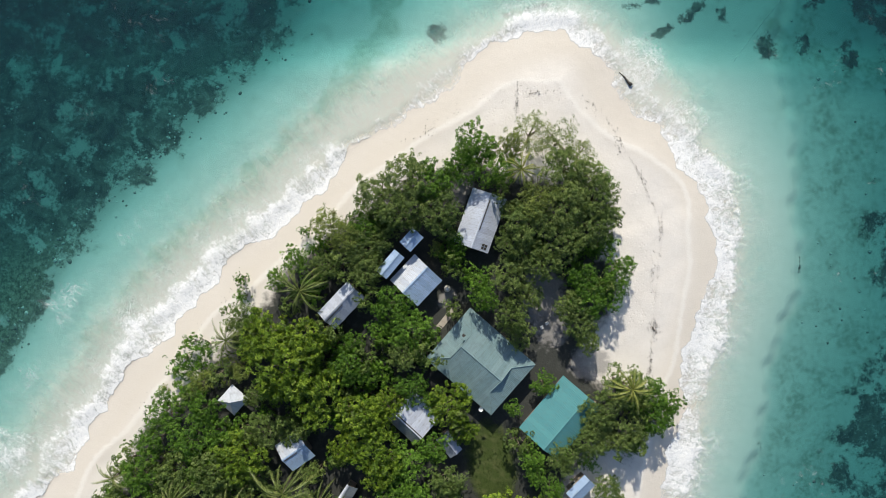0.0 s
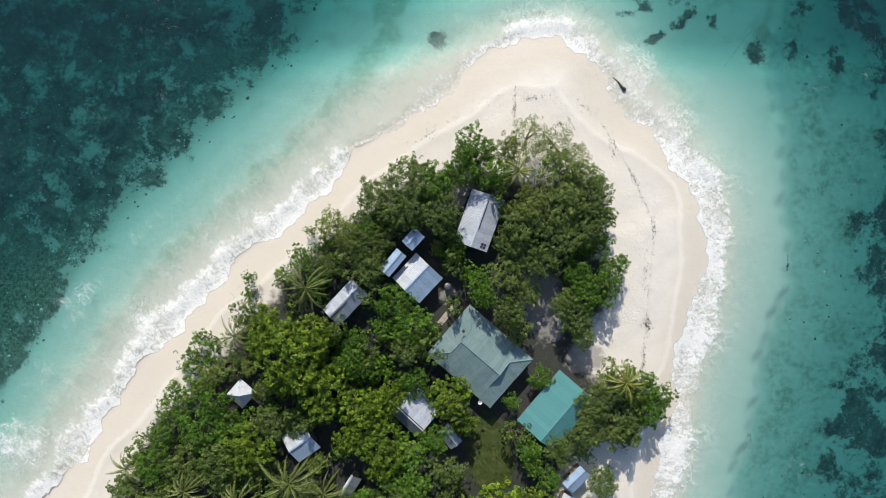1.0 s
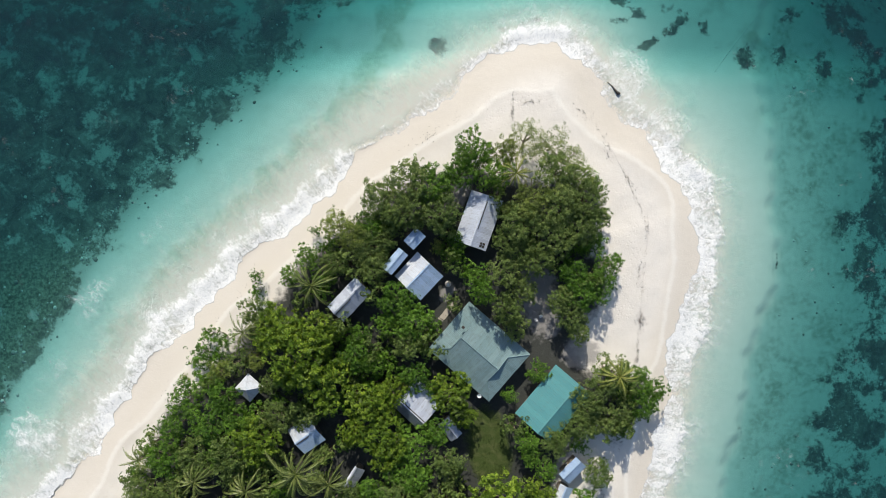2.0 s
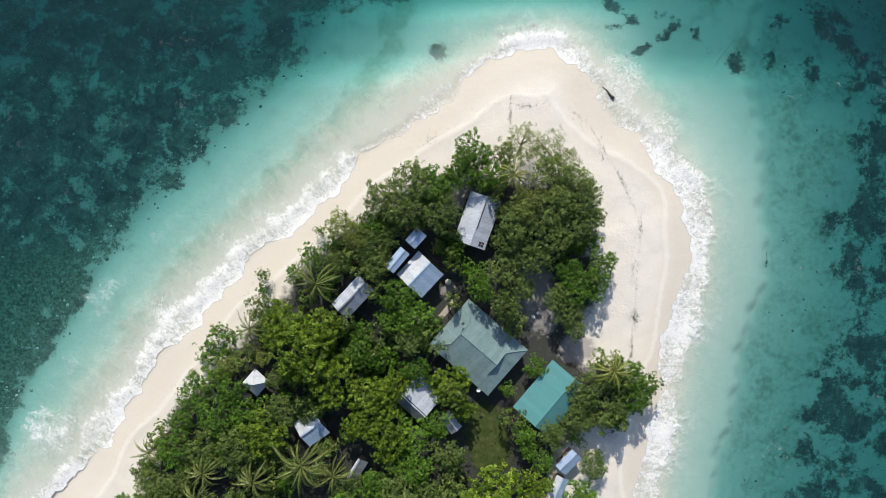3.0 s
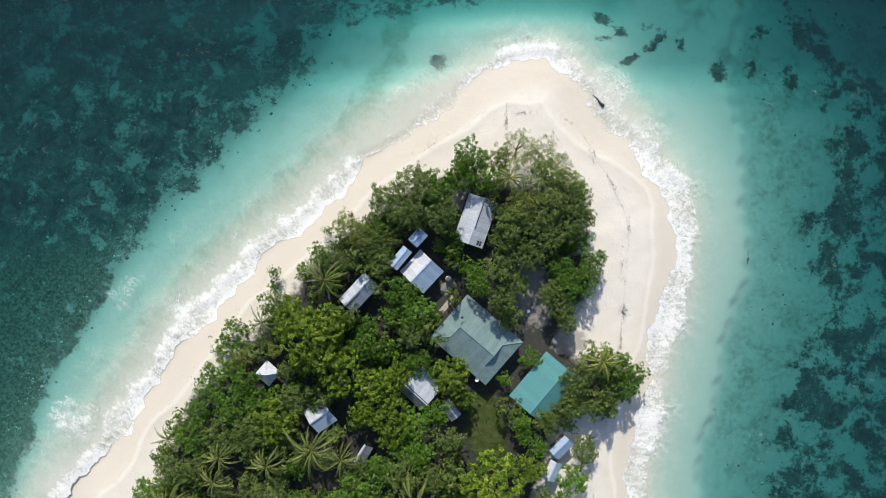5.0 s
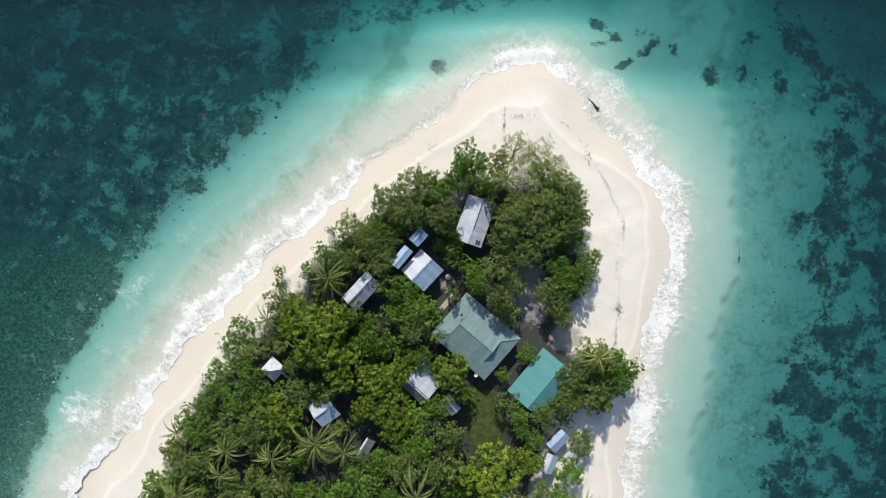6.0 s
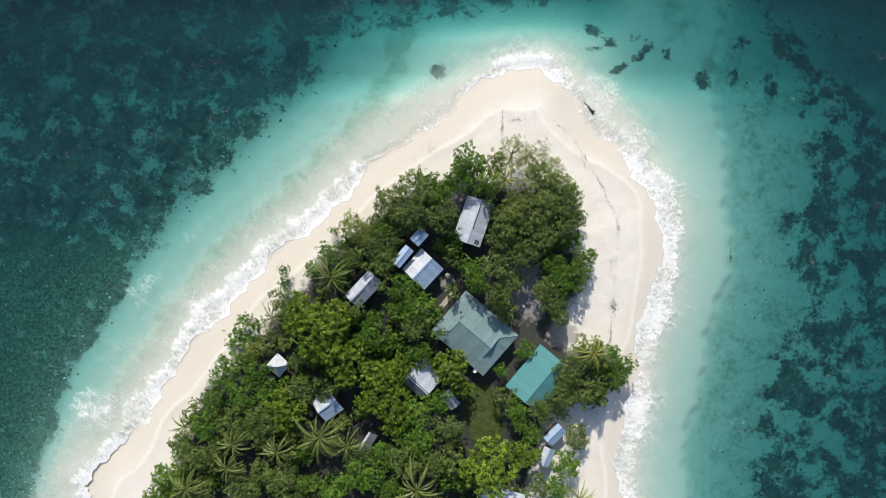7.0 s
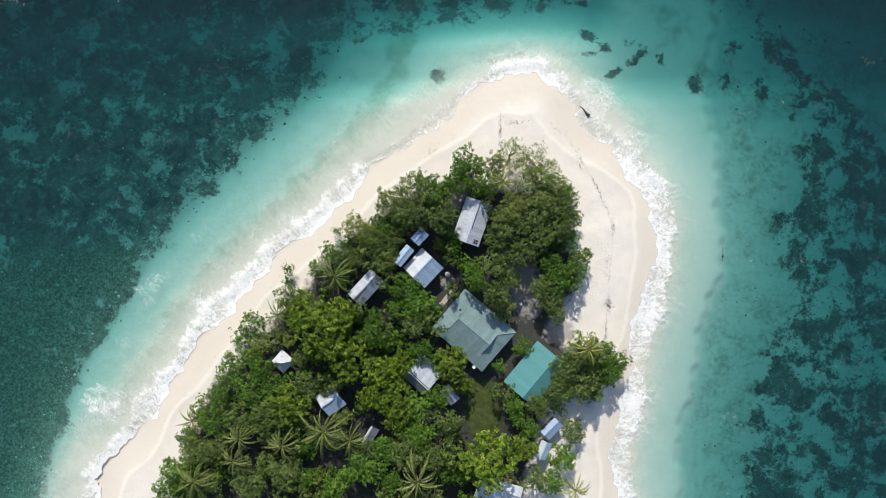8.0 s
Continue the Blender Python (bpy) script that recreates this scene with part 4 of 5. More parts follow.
gable_house("pale blue metal-roofed hut under palm fronds", -23.3, -36.2, -27.2, -38.9, 2.7, 2.7, 4.0, 1.0, 1.0, ROOF["blue"], ROOF["white"], gap=(0.4, 0.95))
pavilion("small white pointed canvas shelter on posts", -35.9, -28.9, 48, 3.8, 2.6, 4.2, ROOF["canvas"])
gable_house("little blue-roofed shed between trees", -4.1, -0.2, -6.3, -2.6, 1.3, 1.2, 5.4, 0.4, 0.4, ROOF["blue"], ROOF["blue"])
gable_house("narrow blue-roofed shed in deep shade", -7.2, -3.7, -10.2, -7.3, 1.1, 1.1, 5.0, 0.4, 0.4, ROOF["blue"], ROOF["blue"])
gable_house("little grey tin shed beside palms", -16.0, -43.6, -18.3, -47.3, 1.6, 0.5, 3.2, 0.9, 0.2, ROOF["slate"], ROOF["galvanised"])
gable_house("small pale blue beach shed near the sand", 25.2, -42.7, 22.0, -45.9, 1.7, 1.1, 3.0, 0.7, 0.4, ROOF["blue"], ROOF["blue"])
gable_house("small white beach shed near the sand", 22.7, -47.4, 21.1, -51.2, 1.3, 1.2, 3.0, 0.6, 0.5, ROOF["blue"], ROOF["white"])
gable_house("white metal-roofed hut south of the lawn", 7.2, -56.4, 16.7, -59.3, 2.0, 4.0, 4.0, 0.7, 1.3, ROOF["white"], ROOF["white"])

BUNGALOW = [ob for ob in scene.objects if ob.name == "bungalow"][0]
turned = BUNGALOW.matrix_basis.inverted() @ Vector((3.5, -17.4, 0))
linked("roof_vent", box_mesh("roof_vent", 0.5, 0.5, 0.3, DARK_WOOD, 0.03), BUNGALOW, None, "small dark square roof vent").matrix_basis = pose(turned.x, turned.y, 4.85)


def slab_path(x0, y0, x1, y1, wide, count):
    """A strip of cast concrete slabs on the ground."""
    root = new("path")
    root.matrix_basis = pose(x0, y0, height_at((x0 + x1) / 2, (y0 + y1) / 2) + 0.02, 0, 0, math.degrees(math.atan2(y1 - y0, x1 - x0)))
    n = math.hypot(x1 - x0, y1 - y0) / count
    slab = box_mesh("paving_slab", n - 0.03, wide, 0.16, CONCRETE, 0.02)
    rng = np.random.default_rng(3)
    for k in range(count):
        linked("paving_slab", slab, root, None).matrix_basis = pose((k + 0.5) * n, rng.uniform(-0.04, 0.04), rng.uniform(-0.02, 0.02))
    return tagged(root, "pale worn concrete slab path beside the bungalow", "path", kind="structure")


CONCRETE = plain("worn_concrete", (0.30, 0.27, 0.23), (0.52, 0.47, 0.40), 1.5, 0.9)
slab_path(2.8, -12.8, -1.8, -18.2, 1.1, 7)

# ---- trees, north point ----
tree("pale", 14.8, 16.0, 4.0, 6.0)
tree("pale", 19.4, 14.9, 4.0, 6.0)
tree("pale", 22.8, 12.9, 3.0, 5.0)
tree("olive", 11.0, 14.3, 3.2, 6.0)
tree("mid", 5.1, 13.8, 3.6, 7.0)
tree("mid", 3.0, 10.2, 3.4, 7.0)
tree("dark", -5.9, 7.9, 4.8, 8.0)
tree("dark", -10.5, 5.6, 4.2, 7.0)
tree("mid", -1.7, 7.9, 3.8, 7.5)
tree("dark", -0.8, 3.2, 4.0, 7.5)
tree("dark", -6.9, 2.9, 3.8, 7.5)
tree("mid", 9.0, 10.2, 3.2, 6.5)
tree("dark", 20.1, 9.7, 4.6, 8.5)
tree("dark", 24.2, 9.2, 4.0, 8.0)
tree("dark", 25.7, 5.3, 4.8, 8.5)
tree("dark", 20.6, 4.3, 5.4, 9.5)
tree("olive", 15.9, 5.5, 4.0, 8.0)
tree("dark", 14.5, 1.3, 4.6, 8.5)
tree("dark", 24.8, 0.9, 4.8, 8.5)
tree("dark", 20.1, -1.5, 4.8, 8.5)
tree("dark", 13.8, -3.4, 4.2, 7.5)
tree("dark", 11.4, -7.1, 3.6, 7.0)
tree("mid", 30.1, -6.5, 3.6, 6.0)
tree("mid", 28.4, -10.0, 4.4, 7.0)
tree("mid", 25.1, -11.4, 4.4, 7.0)
tree("dark", 23.1, -15.6, 3.8, 7.0)
tree("dark", 24.7, -19.0, 2.6, 6.0)
tree("mid", 5.9, -8.6, 3.8, 7.0)
tree("mid", 7.3, -11.3, 3.2, 9.5)
tree("dark", 11.1, -14.1, 4.0, 10.0)
tree("dark", 12.9, -17.7, 2.6, 6.0)
tree("dark", 14.4, -11.0, 3.2, 6.5)
tree("mid", 23.7, -8.1, 4.4, 7.0)
tree("dark", 21.4, -12.8, 3.6, 7.0)
tree("dark", 16.9, -5.7, 4.0, 8.0)
tree("dark", 11.2, -1.9, 2.8, 7.6)
tree("dark", 11.1, 3.3, 2.2, 7.4)
palm(12.6, 9.9, 3.4, 7.6, "palm_gold")

# ---- trees, west side ----
tree("olive", -19.1, 0.7, 3.2, 6.0)
tree("olive", -16.1, -1.5, 3.2, 6.5)
tree("mid", -12.7, 0.9, 3.6, 7.0)
tree("dark", -13.5, -2.9, 4.4, 7.5)
tree("dark", -10.1, -1.4, 3.2, 7.0)
tree("dark", -13.0, -6.5, 3.0, 7.0)
tree("dark", -11.3, -4.9, 2.4, 7.2)
tree("olive", -1.1, -3.1, 2.6, 5.0)
tree("mid", -25.1, -5.0, 3.8, 6.5)
tree("mid", -27.9, -8.2, 2.6, 6.0)
tree("dark", -19.8, -5.8, 3.4, 6.5)
palm(-23.4, -9.7, 4.7, 6.5)
tree("mid", -8.6, -12.2, 4.9, 8.4)
tree("mid", -5.8, -16.1, 4.6, 8.0)
tree("mid", -10.5, -17.1, 3.8, 7.5)
tree("dark", -6.5, -20.4, 4.2, 7.5)
tree("mid", -5.1, -26.2, 4.0, 7.0)
tree("yellow", -9.4, -29.1, 2.9, 7.2)
tree("mid", -2.1, -28.6, 2.2, 6.4)
tree("dark", -33.7, -14.9, 3.4, 6.5)
tree("dark", -31.1, -19.0, 4.2, 7.0)
tree("yellow", -29.2, -17.5, 4.8, 8.0)
tree("yellow", -25.6, -22.5, 6.2, 9.5)
tree("yellow", -22.5, -18.5, 4.2, 8.0)
tree("yellow", -27.3, -26.3, 4.6, 8.5)
tree("yellow", -21.0, -27.3, 5.4, 9.0)
tree("mid", -16.2, -22.3, 4.4, 8.0)
tree("mid", -13.1, -24.2, 4.0, 8.0)
tree("mid", -15.4, -19.0, 3.0, 6.5)
palm(-36.0, -18.1, 3.2, 5.5)
tree("olive", -34.8, -23.2, 3.0, 5.0)
tree("dark", -32.4, -28.3, 2.4, 4.6)
tree("olive", -40.9, -25.6, 4.0, 7.0)
tree("mid", -46.8, -30.4, 5.0, 8.0)
tree("mid", -40.4, -29.7, 4.0, 8.0)
tree("mid", -49.0, -35.7, 4.8, 8.0)
tree("mid", -42.5, -34.8, 5.4, 8.5)
tree("mid", -37.9, -33.8, 4.2, 8.0)
tree("mid", -51.3, -41.5, 4.8, 8.0)
tree("dark", -44.9, -42.0, 4.8, 8.0)
tree("dark", -38.9, -40.5, 4.4, 8.0)
tree("yellow", -33.8, -38.0, 3.8, 7.0)
tree("dark", -30.1, -33.8, 3.8, 7.0)
tree("dark", -25.8, -34.0, 3.7, 5.4)

palm(-18.9, 3.2, 0.9, 1.1, "palm_gold", 9, (0.05, 0.02))

# ---- trees, south and middle ----
tree("yellow", -13.5, -31.1, 5.2, 9.0)
tree("yellow", -16.5, -36.2, 4.4, 8.5)
tree("yellow", -10.9, -36.3, 5.2, 9.0)
tree("mid", -5.5, -38.7, 5.4, 9.0)
tree("mid", -1.8, -36.7, 3.8, 7.5)
tree("dark", 1.1, -42.0, 4.2, 8.0)
tree("mid", -7.5, -43.9, 4.6, 8.0)
tree("yellow", 1.5, -29.0, 3.2, 6.4)
tree("yellow", 3.7, -33.9, 3.0, 6.0)
tree("mid", 17.3, -26.2, 2.9, 5.0)
tree("mid", 12.2, -30.3, 2.3, 4.8)
tree("mid", 15.1, -38.7, 3.2, 6.0)
tree("dark", 20.3, -38.7, 3.2, 6.0)
tree("dark", 24.8, -35.8, 3.8, 7.0)
tree("dark", 26.7, -30.0, 4.4, 7.5)
tree("mid", 34.8, -27.6, 4.6, 7.5)
tree("mid", 36.2, -31.9, 4.2, 7.5)
tree("dark", 31.5, -33.8, 4.4, 7.5)
tree("mid", 38.1, -29.0, 4.0, 7.0)
tree("dark", 31.0, -26.6, 4.4, 7.2)
tree("dark", 26.1, -32.7, 3.8, 6.5)
tree("yellow", -10.8, -41.0, 4.8, 8.5)
tree("mid", -5.3, -45.5, 4.4, 8.0)
tree("dark", -2.9, -50.2, 4.2, 7.5)
tree("dark", 0.9, -44.3, 3.4, 6.5)
tree("mid", -13.3, -48.2, 4.6, 8.0)
tree("mid", 1.5, -53.1, 3.6, 6.5)
tree("dark", -18.4, -48.6, 3.6, 6.5)
palm(30.6, -25.6, 3.7, 8.4, "palm_gold")
tree("yellow", 17.4, -48.2, 3.2, 6.0)
tree("yellow", 9.8, -49.9, 5.2, 8.0)
tree("mid", 3.7, -54.4, 3.2, 6.5)
tree("dark", 28.5, -45.1, 3.6, 4.6)
tree("mid", 20.7, -38.6, 2.7, 5.2)
tree("mid", 16.1, -41.9, 3.0, 5.4)
tree("dark", 27.6, -35.7, 3.0, 5.4)
tree("mid", 26.0, -50.9, 4.2, 5.8)
tree("mid", 18.8, -44.2, 3.2, 6.0)
tree("mid", 24.2, -56.5, 3.8, 5.6)
tree("dark", 20.1, -55.2, 3.4, 6.0)
tree("mid", -18.1, -52.1, 6.0, 8.5)
tree("mid", -24.5, -55.6, 4.6, 8.0)
tree("mid", -12.1, -55.7, 4.2, 8.0)
tree("dark", -8.4, -48.3, 4.4, 7.5)
tree("dark", -55.2, -47.9, 4.8, 8.0)
tree("mid", -59.0, -52.2, 4.8, 8.0)
tree("mid", -61.5, -56.6, 4.6, 8.0)
tree("dark", -50.2, -47.9, 4.2, 7.5)
tree("mid", -41.5, -40.5, 3.6, 7.0)
tree("dark", -52.9, -55.4, 4.8, 8.0)
tree("dark", -43.0, -54.2, 4.8, 8.0)
tree("dark", -35.5, -53.0, 4.8, 8.0)
tree("mid", -30.3, -54.8, 3.6, 7.0)
tree("dark", -38.2, -44.7, 3.6, 6.5)
tree("dark", -22.6, -41.6, 2.6, 4.6)
tree("dark", -28.8, -44.6, 3.2, 5.0)
tree("dark", -23.8, -46.4, 3.0, 4.8)
tree("dark", -31.8, -42.0, 3.0, 5.2)
tree("mid", -30.6, -47.8, 3.2, 5.6)
palm(-26.0, -42.7, 5.6, 8.0)
palm(-35.1, -46.1, 4.2, 7.0)
palm(-44.3, -44.5, 3.8, 7.0)
palm(-20.6, -45.4, 3.8, 6.0)
palm(-5.9, -53.9, 5.6, 8.0)
palm(28.3, -57.0, 3.6, 6.0, "palm_gold")
palm(-54.8, -41.1, 3.2, 6.0)
palm(-54.2, -53.7, 4.4, 7.0)
palm(-45.6, -49.4, 3.8, 7.0)

# beyond the southern edge of what is seen, the grove goes on
rng_south = np.random.default_rng(11)
for k in range(44):
    px, py = rng_south.uniform(-60, 8), rng_south.uniform(-116, -66)
    one = (np.array([px]), np.array([py]))
    if inside(VEG, *one)[0] and nearest(VEG, *one, True)[0][0] > 2.5:
        tree(("mid", "dark", "yellow")[k % 3], round(px, 1), round(py, 1), 4.0 + 1.6 * rng_south.random(), 7.5)

# ---- undergrowth in the gaps of the grove ----
HOUSES = [(ob.matrix_basis.translation.x, ob.matrix_basis.translation.y) for ob in scene.objects if ob.name.split(".")[0] in ("hut", "bungalow", "cottage", "pavilion")]
rng_low = np.random.default_rng(5)
for k in range(640):
    px, py = rng_low.uniform(-62, 44), rng_low.uniform(-72, 18)
    one = (np.array([px]), np.array([py]))
    if not inside(VEG, *one)[0] or nearest(VEG, *one, True)[0][0] < 1.2 or ellipse(px, py, *LAWN) < 1.05:
        continue
    if any(ellipse(px, py, *c) < 1.0 for c in CLEARINGS) or any(math.hypot(px - hx, py - hy) < 4.7 for hx, hy in HOUSES):
        continue
    if math.hypot(px - HOUSES[3][0], py - HOUSES[3][1]) < 9.5 or math.hypot(px - HOUSES[4][0], py - HOUSES[4][1]) < 8.6 or any(math.hypot(px - tx, py - ty) < 0.45 * tr for tx, ty, tr in TREES):
        continue
    shrub(("dark", "mid")[k % 2], round(px, 1), round(py, 1), rng_low.uniform(1.3, 2.3), rng_low.uniform(1.4, 2.6))

# ---- shrubs on the beach ----
shrub("mid", -34.8, -8.1, 1.0, 1.6)
shrub("mid", -34.3, -11.1, 1.2, 1.6)
shrub("mid", -45.0, -22.2, 2.2, 2.2)
shrub("mid", -43.4, -19.2, 1.2, 1.6)
shrub("mid", -41.1, -19.7, 1.6, 1.8)
shrub("olive", -48.7, -27.5, 0.9, 1.2)
shrub("mid", -23.8, -0.3, 0.9, 1.4)
shrub("olive", -19.1, 3.1, 0.7, 1.0)
shrub("olive", -46.9, -24.7, 0.8, 1.0)
shrub("olive", 29.9, -6.1, 1.0, 1.2)


# ---- small things ----
def driftwood(x0, y0, x1, y1):
    root = new("driftwood_log")
    z0 = height_at(x0, y0)
    root.matrix_basis = pose(x0, y0, z0, 0, 0, math.degrees(math.atan2(y1 - y0, x1 - x0)))
    n = math.hypot(x1 - x0, y1 - y0)
    v, f = tube([(0, 0, 0.1), (n * 0.4, 0.08, 0.2), (n * 0.75, -0.05, 0.28), (n * 0.92, 0, 0.3), (n, 0.05, 0.3)], [0.07, 0.14, 0.2, 0.33, 0.26], 9)
    linked("stem", mesh_of("stem", v, f, DARK_WOOD, True), root, None)
    v, f = joined([tube([(n * 0.94, 0, 0.3), (n + 0.1, s * 0.4, 0.25 + 0.2 * s)], [0.12, 0.03], 5) for s in (-1, 0.2, 1)])
    linked("root_stub", mesh_of("root_stub", v, f, DARK_WOOD, True), root, None)
    return tagged(root, "dark waterlogged driftwood log lying at the waterline", "driftwood")


driftwood(30.8, 27.7, 32.9, 25.4)


def wrack(x, y, rx, ry, turn, count, seed):
    """Scraps of dry weed and twigs washed together."""
    rng = np.random.default_rng(seed)
    pieces = []
    z = height_at(x, y)
    for k in range(count * 2):
        px, py = rng.normal() * rx * 0.36, rng.normal() * ry * 0.45
        a, l = rng.uniform(0, 6.28), rng.uniform(0.06, 0.26)
        r = rng.uniform(0.012, 0.045)
        pieces.append(tube([(px, py, 0.02), (px + l * math.cos(a) * 0.6, py + l * math.sin(a) * 0.6, 0.09), (px + l * math.cos(a + 0.5), py + l * math.sin(a + 0.5), 0.03)], [r, r * 1.2, r * 0.5], 4))
    v, f = joined(pieces)
    ob = new("beach_wrack", mesh_of("beach_wrack", v, f, WEED))
    ob.matrix_basis = pose(x, y, z, 0, 0, turn)
    return tagged(ob, "dark scraps of dry seaweed and twigs on sand", "seaweed", kind="stuff")


def strand_line(points, spread, count, seed):
    """A broken line of dark bits left by the highest tide."""
    rng = np.random.default_rng(seed)
    line = smooth(points, False)
    base = line[0]
    pieces = []
    for k in range(count):
        u = rng.uniform(0, len(line) - 1.001)
        i = int(u)
        p = line[i] + (line[i + 1] - line[i]) * (u - i) + rng.normal(size=2) * spread
        z, a, l, w = height_at(*p), rng.uniform(0, 6.28), rng.uniform(0.05, 0.22), rng.uniform(0.012, 0.04)
        px, py = p - base
        pieces.append(tube([(px, py, z + 0.01), (px + l * math.cos(a), py + l * math.sin(a), z + 0.05)], [w, w * 0.6], 4))
    v, f = joined(pieces)
    ob = new("strand_line", mesh_of("strand_line", v, f, WEED))
    ob.matrix_basis = pose(base[0], base[1], 0)
    return tagged(ob, "broken dark tide line of weed and shell bits", "seaweed", kind="stuff")


strand_line([(28.5, 19.6), (32.3, 13.4), (35.1, 7.9), (37.9, 0.9), (37.7, -7.1), (37.1, -15.1), (36.7, -23.2), (35.9, -25.8)], 0.17, 300, 21)
strand_line([(-8.3, 13.9), (-2.3, 18.3), (4.6, 21.8), (11.6, 23.5), (19.5, 23.2), (26.5, 20.3)], 0.8, 60, 22)
strand_line([(-34.4, -7.1), (-40.5, -14.6), (-46.6, -23.2), (-52.6, -31.3)], 0.6, 60, 23)
strand_line([(35.1, -39.5), (31.6, -42.6), (30.1, -49.8), (28.6, -56.0)], 0.8, 110, 24)
wrack(37.1, -16.9, 1.6, 1.8, 0, 45, 1)
wrack(38.1, 0.9, 0.7, 2.2, 0, 14, 2)
wrack(34.5, 9.7, 0.8, 2.0, 30, 16, 3)
wrack(12.8, 21.8, 0.5, 3.4, 0, 34, 4)
wrack(16.5, 23.9, 4.0, 0.5, 5, 20, 5)
wrack(36.6, -23.2, 0.6, 2.4, 0, 16, 6)
wrack(32.5, -39.5, 2.6, 1.8, 20, 36, 7)
wrack(36.7, -7.1, 0.6, 5.0, 0, 16, 8)
wrack(-2.3, 17.3, 6.0, 1.5, 30, 16, 9)
wrack(30.5, 15.8, 1.0, 4.0, 20, 16, 10)
wrack(25.5, 21.8, 4.0, 1.5, -30, 14, 11)
wrack(30.0, -49.6, 1.0, 5.0, 10, 24, 12)


def dish(x, y, z):
    root = new("satellite_dish")
    root.matrix_basis = pose(x, y, height_at(x, y))
    bm = bmesh.new()
    bmesh.ops.create_uvsphere(bm, u_segments=18, v_segments=10, radius=0.5)
    bmesh.ops.delete(bm, geom=[v for v in bm.verts if v.co.z > -0.28], context="VERTS")
    bmesh.ops.translate(bm, verts=bm.verts[:], vec=(0, 0, 0.55))
    me = bpy.data.meshes.new("reflector")
    bm.to_mesh(me)
    bm.free()
    me.materials.append(WHITE)
    bowl = linked("reflector", me, root, None)
    bowl.matrix_basis = pose(0, 0, z, 12, 0, 0)
    v, f = tube([(0, 0, -0.3), (0, 0, z)], [0.04, 0.04], 8)
    linked("pole", mesh_of("pole", v, f, TIMBER), root, None)
    v, f = tube([(0, 0.3, z + 0.1), (0, 0.05, z + 0.55)], [0.02, 0.02], 5)
    linked("feed_arm", mesh_of("feed_arm", v, f, TIMBER), root, None)
    return tagged(root, "white satellite dish on a pole beside the bungalow", "satellite dish")


dish(6.4, -29.9, 4.3)


def water_tank(x, y, r, h):
    root = new("water_tank")
    root.matrix_basis = pose(x, y, height_at(x, y))
    v, f = tube([(0, 0, -0.05), (0, 0, h * 0.5), (0, 0, h * 0.85), (0, 0, h)], [r, r * 1.02, r * 0.9, r * 0.45], 20)
    linked("body", mesh_of("body", v, f, BEIGE, True), root, None)
    v, f = tube([(0, 0, h - 0.02), (0, 0, h + 0.12)], [r * 0.4, r * 0.36], 16)
    linked("lid", mesh_of("lid", v, f, WHITE), root, None)
    return tagged(root, "beige plastic water tank standing between two huts", "water tank")


water_tank(0.8, -10.0, 0.58, 1.5)


def plastic_chair(x, y, turn):
    root = new("garden_chair")
    root.matrix_basis = pose(x, y, height_at(x, y), 0, 0, turn)
    linked("seat", box_mesh("seat", 0.55, 0.55, 0.05, WHITE, 0.02, (0, 0, 0.43)), root, None)
    linked("backrest", box_mesh("backrest", 0.55, 0.06, 0.5, WHITE, 0.02, (0, 0.27, 0.7)), root, None)
    for sx in (-1, 1):
        linked("armrest", box_mesh("armrest", 0.06, 0.5, 0.04, WHITE, 0.012, (sx * 0.28, 0, 0.66)), root, None)
        for sy in (-1, 1):
            linked("leg", box_mesh("leg", 0.05, 0.05, 0.45, WHITE, 0.012, (sx * 0.24, sy * 0.24, 0.2)), root, None)
    return tagged(root, "white plastic garden chair on shaded sand", "chair", "garden chairs")


plastic_chair(18.2, -16.1, 30)
plastic_chair(17.3, -16.8, 110)


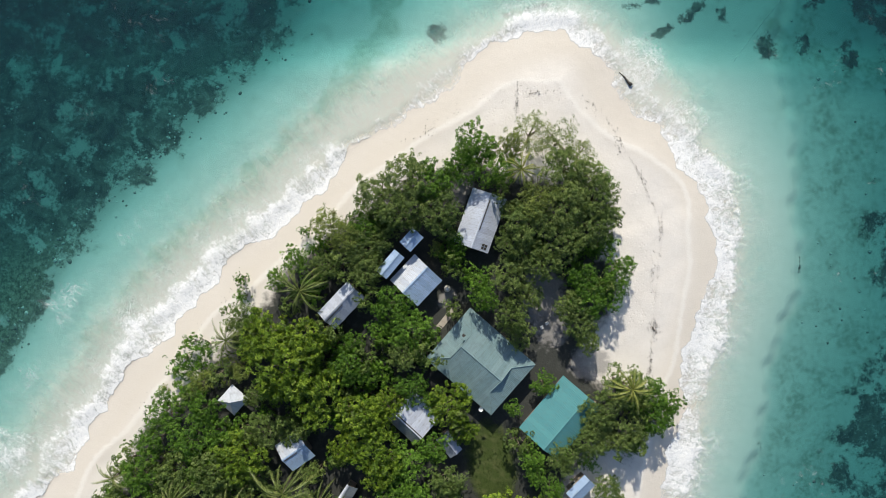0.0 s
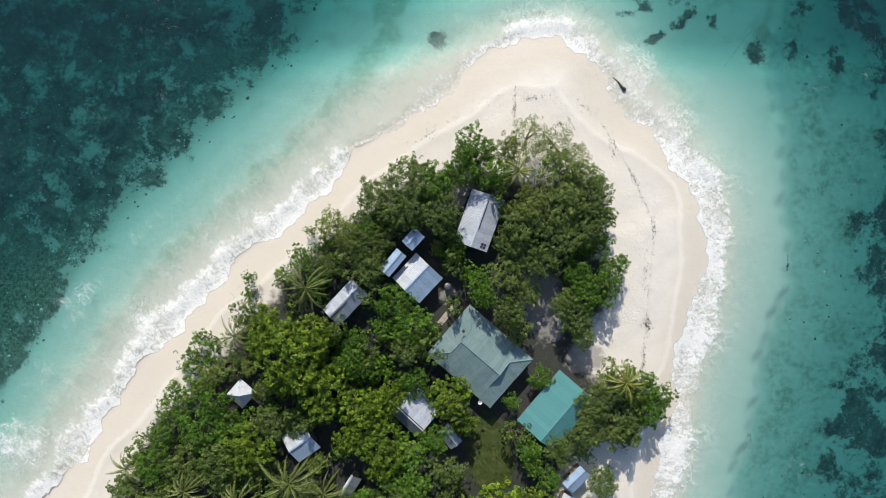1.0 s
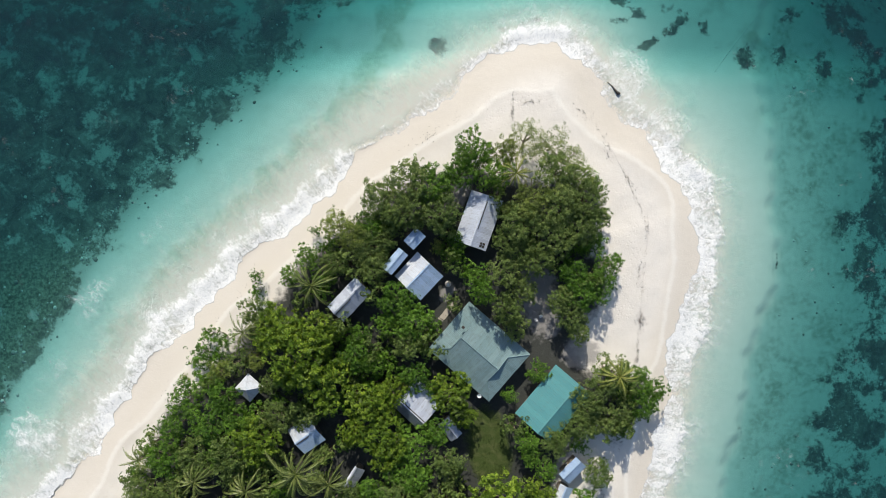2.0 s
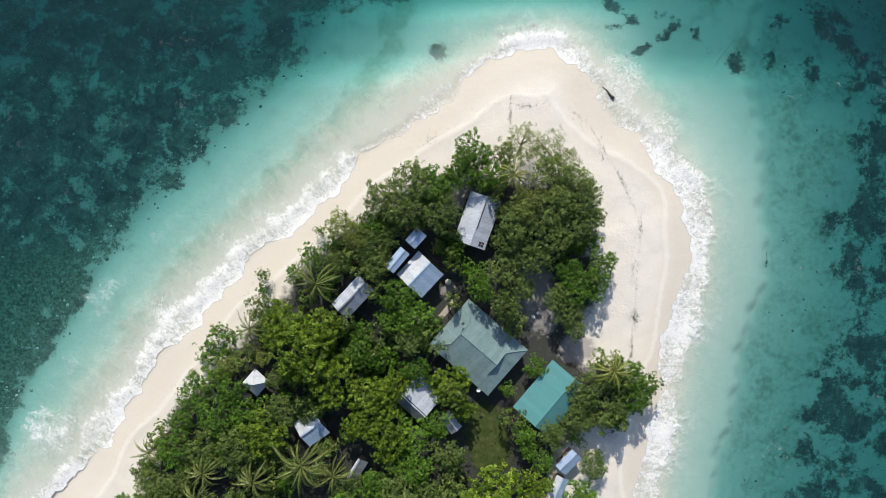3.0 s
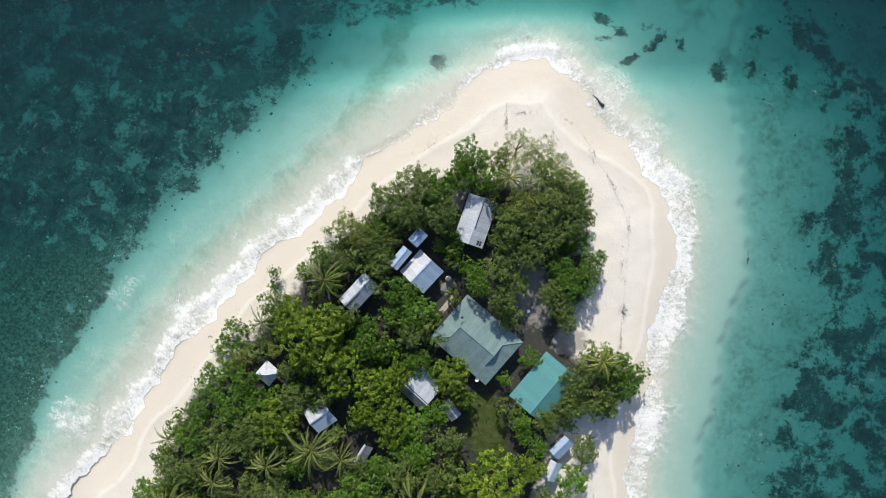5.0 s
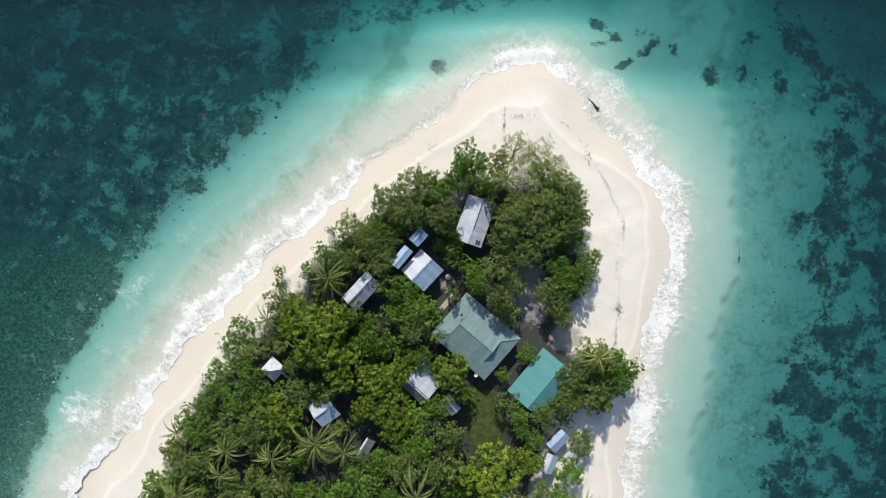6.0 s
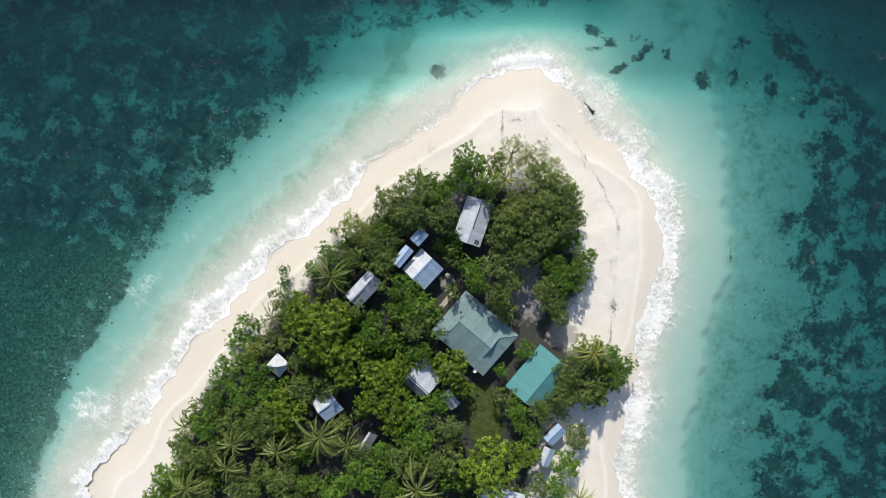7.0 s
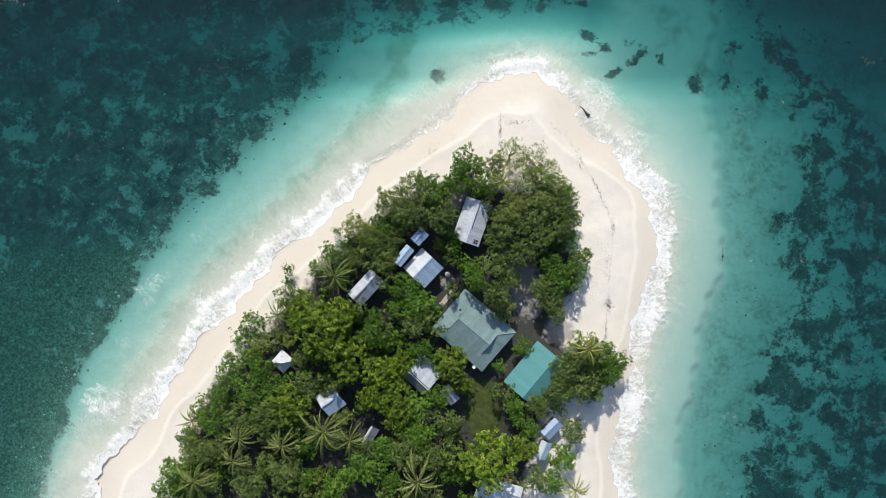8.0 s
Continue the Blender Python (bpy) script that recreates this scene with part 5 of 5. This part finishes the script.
def fallen_trunk(x0, y0, x1, y1):
    n = math.hypot(x1 - x0, y1 - y0)
    v, f = joined([tube([(0, 0, 0.2), (n * 0.5, 0.15, 0.3), (n, 0, 0.22)], [0.2, 0.17, 0.1], 8), tube([(n * 0.55, 0.1, 0.3), (n * 0.8, 0.7, 0.5)], [0.08, 0.03], 5)])
    ob = new("fallen_trunk", mesh_of("fallen_trunk", v, f, DARK_WOOD, True))
    ob.matrix_basis = pose(x0, y0, height_at(x0, y0), 0, 0, math.degrees(math.atan2(y1 - y0, x1 - x0)))
    return tagged(ob, "dark fallen tree trunk on shaded sand", "log")


fallen_trunk(19.2, -6.5, 21.2, -8.1)


def mooring_line(x0, y0, x1, y1):
    pts = [(x0 + (x1 - x0) * u, y0 + (y1 - y0) * u + 0.8 * math.sin(u * 3.1), float(ground_values(np.array([x0 + (x1 - x0) * u]), np.array([y0 + (y1 - y0) * u + 0.8 * math.sin(u * 3.1)]))[0][0]) + 0.06) for u in np.linspace(0, 1, 24)]
    v, f = tube(pts, [0.028] * 24, 5)
    ob = new("mooring_line", mesh_of("mooring_line", v, f, ROPE, True))
    return tagged(ob, "thin pale mooring rope lying on the seabed", "rope")


mooring_line(51.9, 30.2, 69.5, 50.9)


def lawn_grass():
    """Short tufts over the lawn."""
    rng = np.random.default_rng(9)
    cx, cy, rx, ry, turn = LAWN
    verts, faces = [], []
    z = height_at(cx, cy)
    for k in range(2600):
        a, q = rng.uniform(0, 6.283), math.sqrt(rng.random()) * rng.uniform(0.8, 1.05)
        u, v = rx * q * math.cos(a), ry * q * math.sin(a)
        x, y = u * math.cos(turn) - v * math.sin(turn), u * math.sin(turn) + v * math.cos(turn)
        for j in range(3):
            b, h, w = rng.uniform(0, 6.283), rng.uniform(0.08, 0.22), rng.uniform(0.02, 0.05)
            n = len(verts)
            dx, dy = math.cos(b), math.sin(b)
            verts += [(x - dy * w, y + dx * w, z - 0.06), (x + dy * w, y - dx * w, z - 0.06), (x + dx * h * 0.7, y + dy * h * 0.7, z + h)]
            faces.append((n, n + 1, n + 2))
    ob = new("lawn_grass", mesh_of("lawn_grass", [(x, y, h) for x, y, h in verts], faces, GRASS))
    ob.matrix_basis = pose(cx, cy, 0)
    return tagged(ob, "short rough green grass on the lawn", "grass", kind="stuff")


GRASS = leaf_material("grass_blade", (0.03, 0.055, 0.01), (0.06, 0.10, 0.02), (0.11, 0.15, 0.04), sprays=False)
lawn_grass()
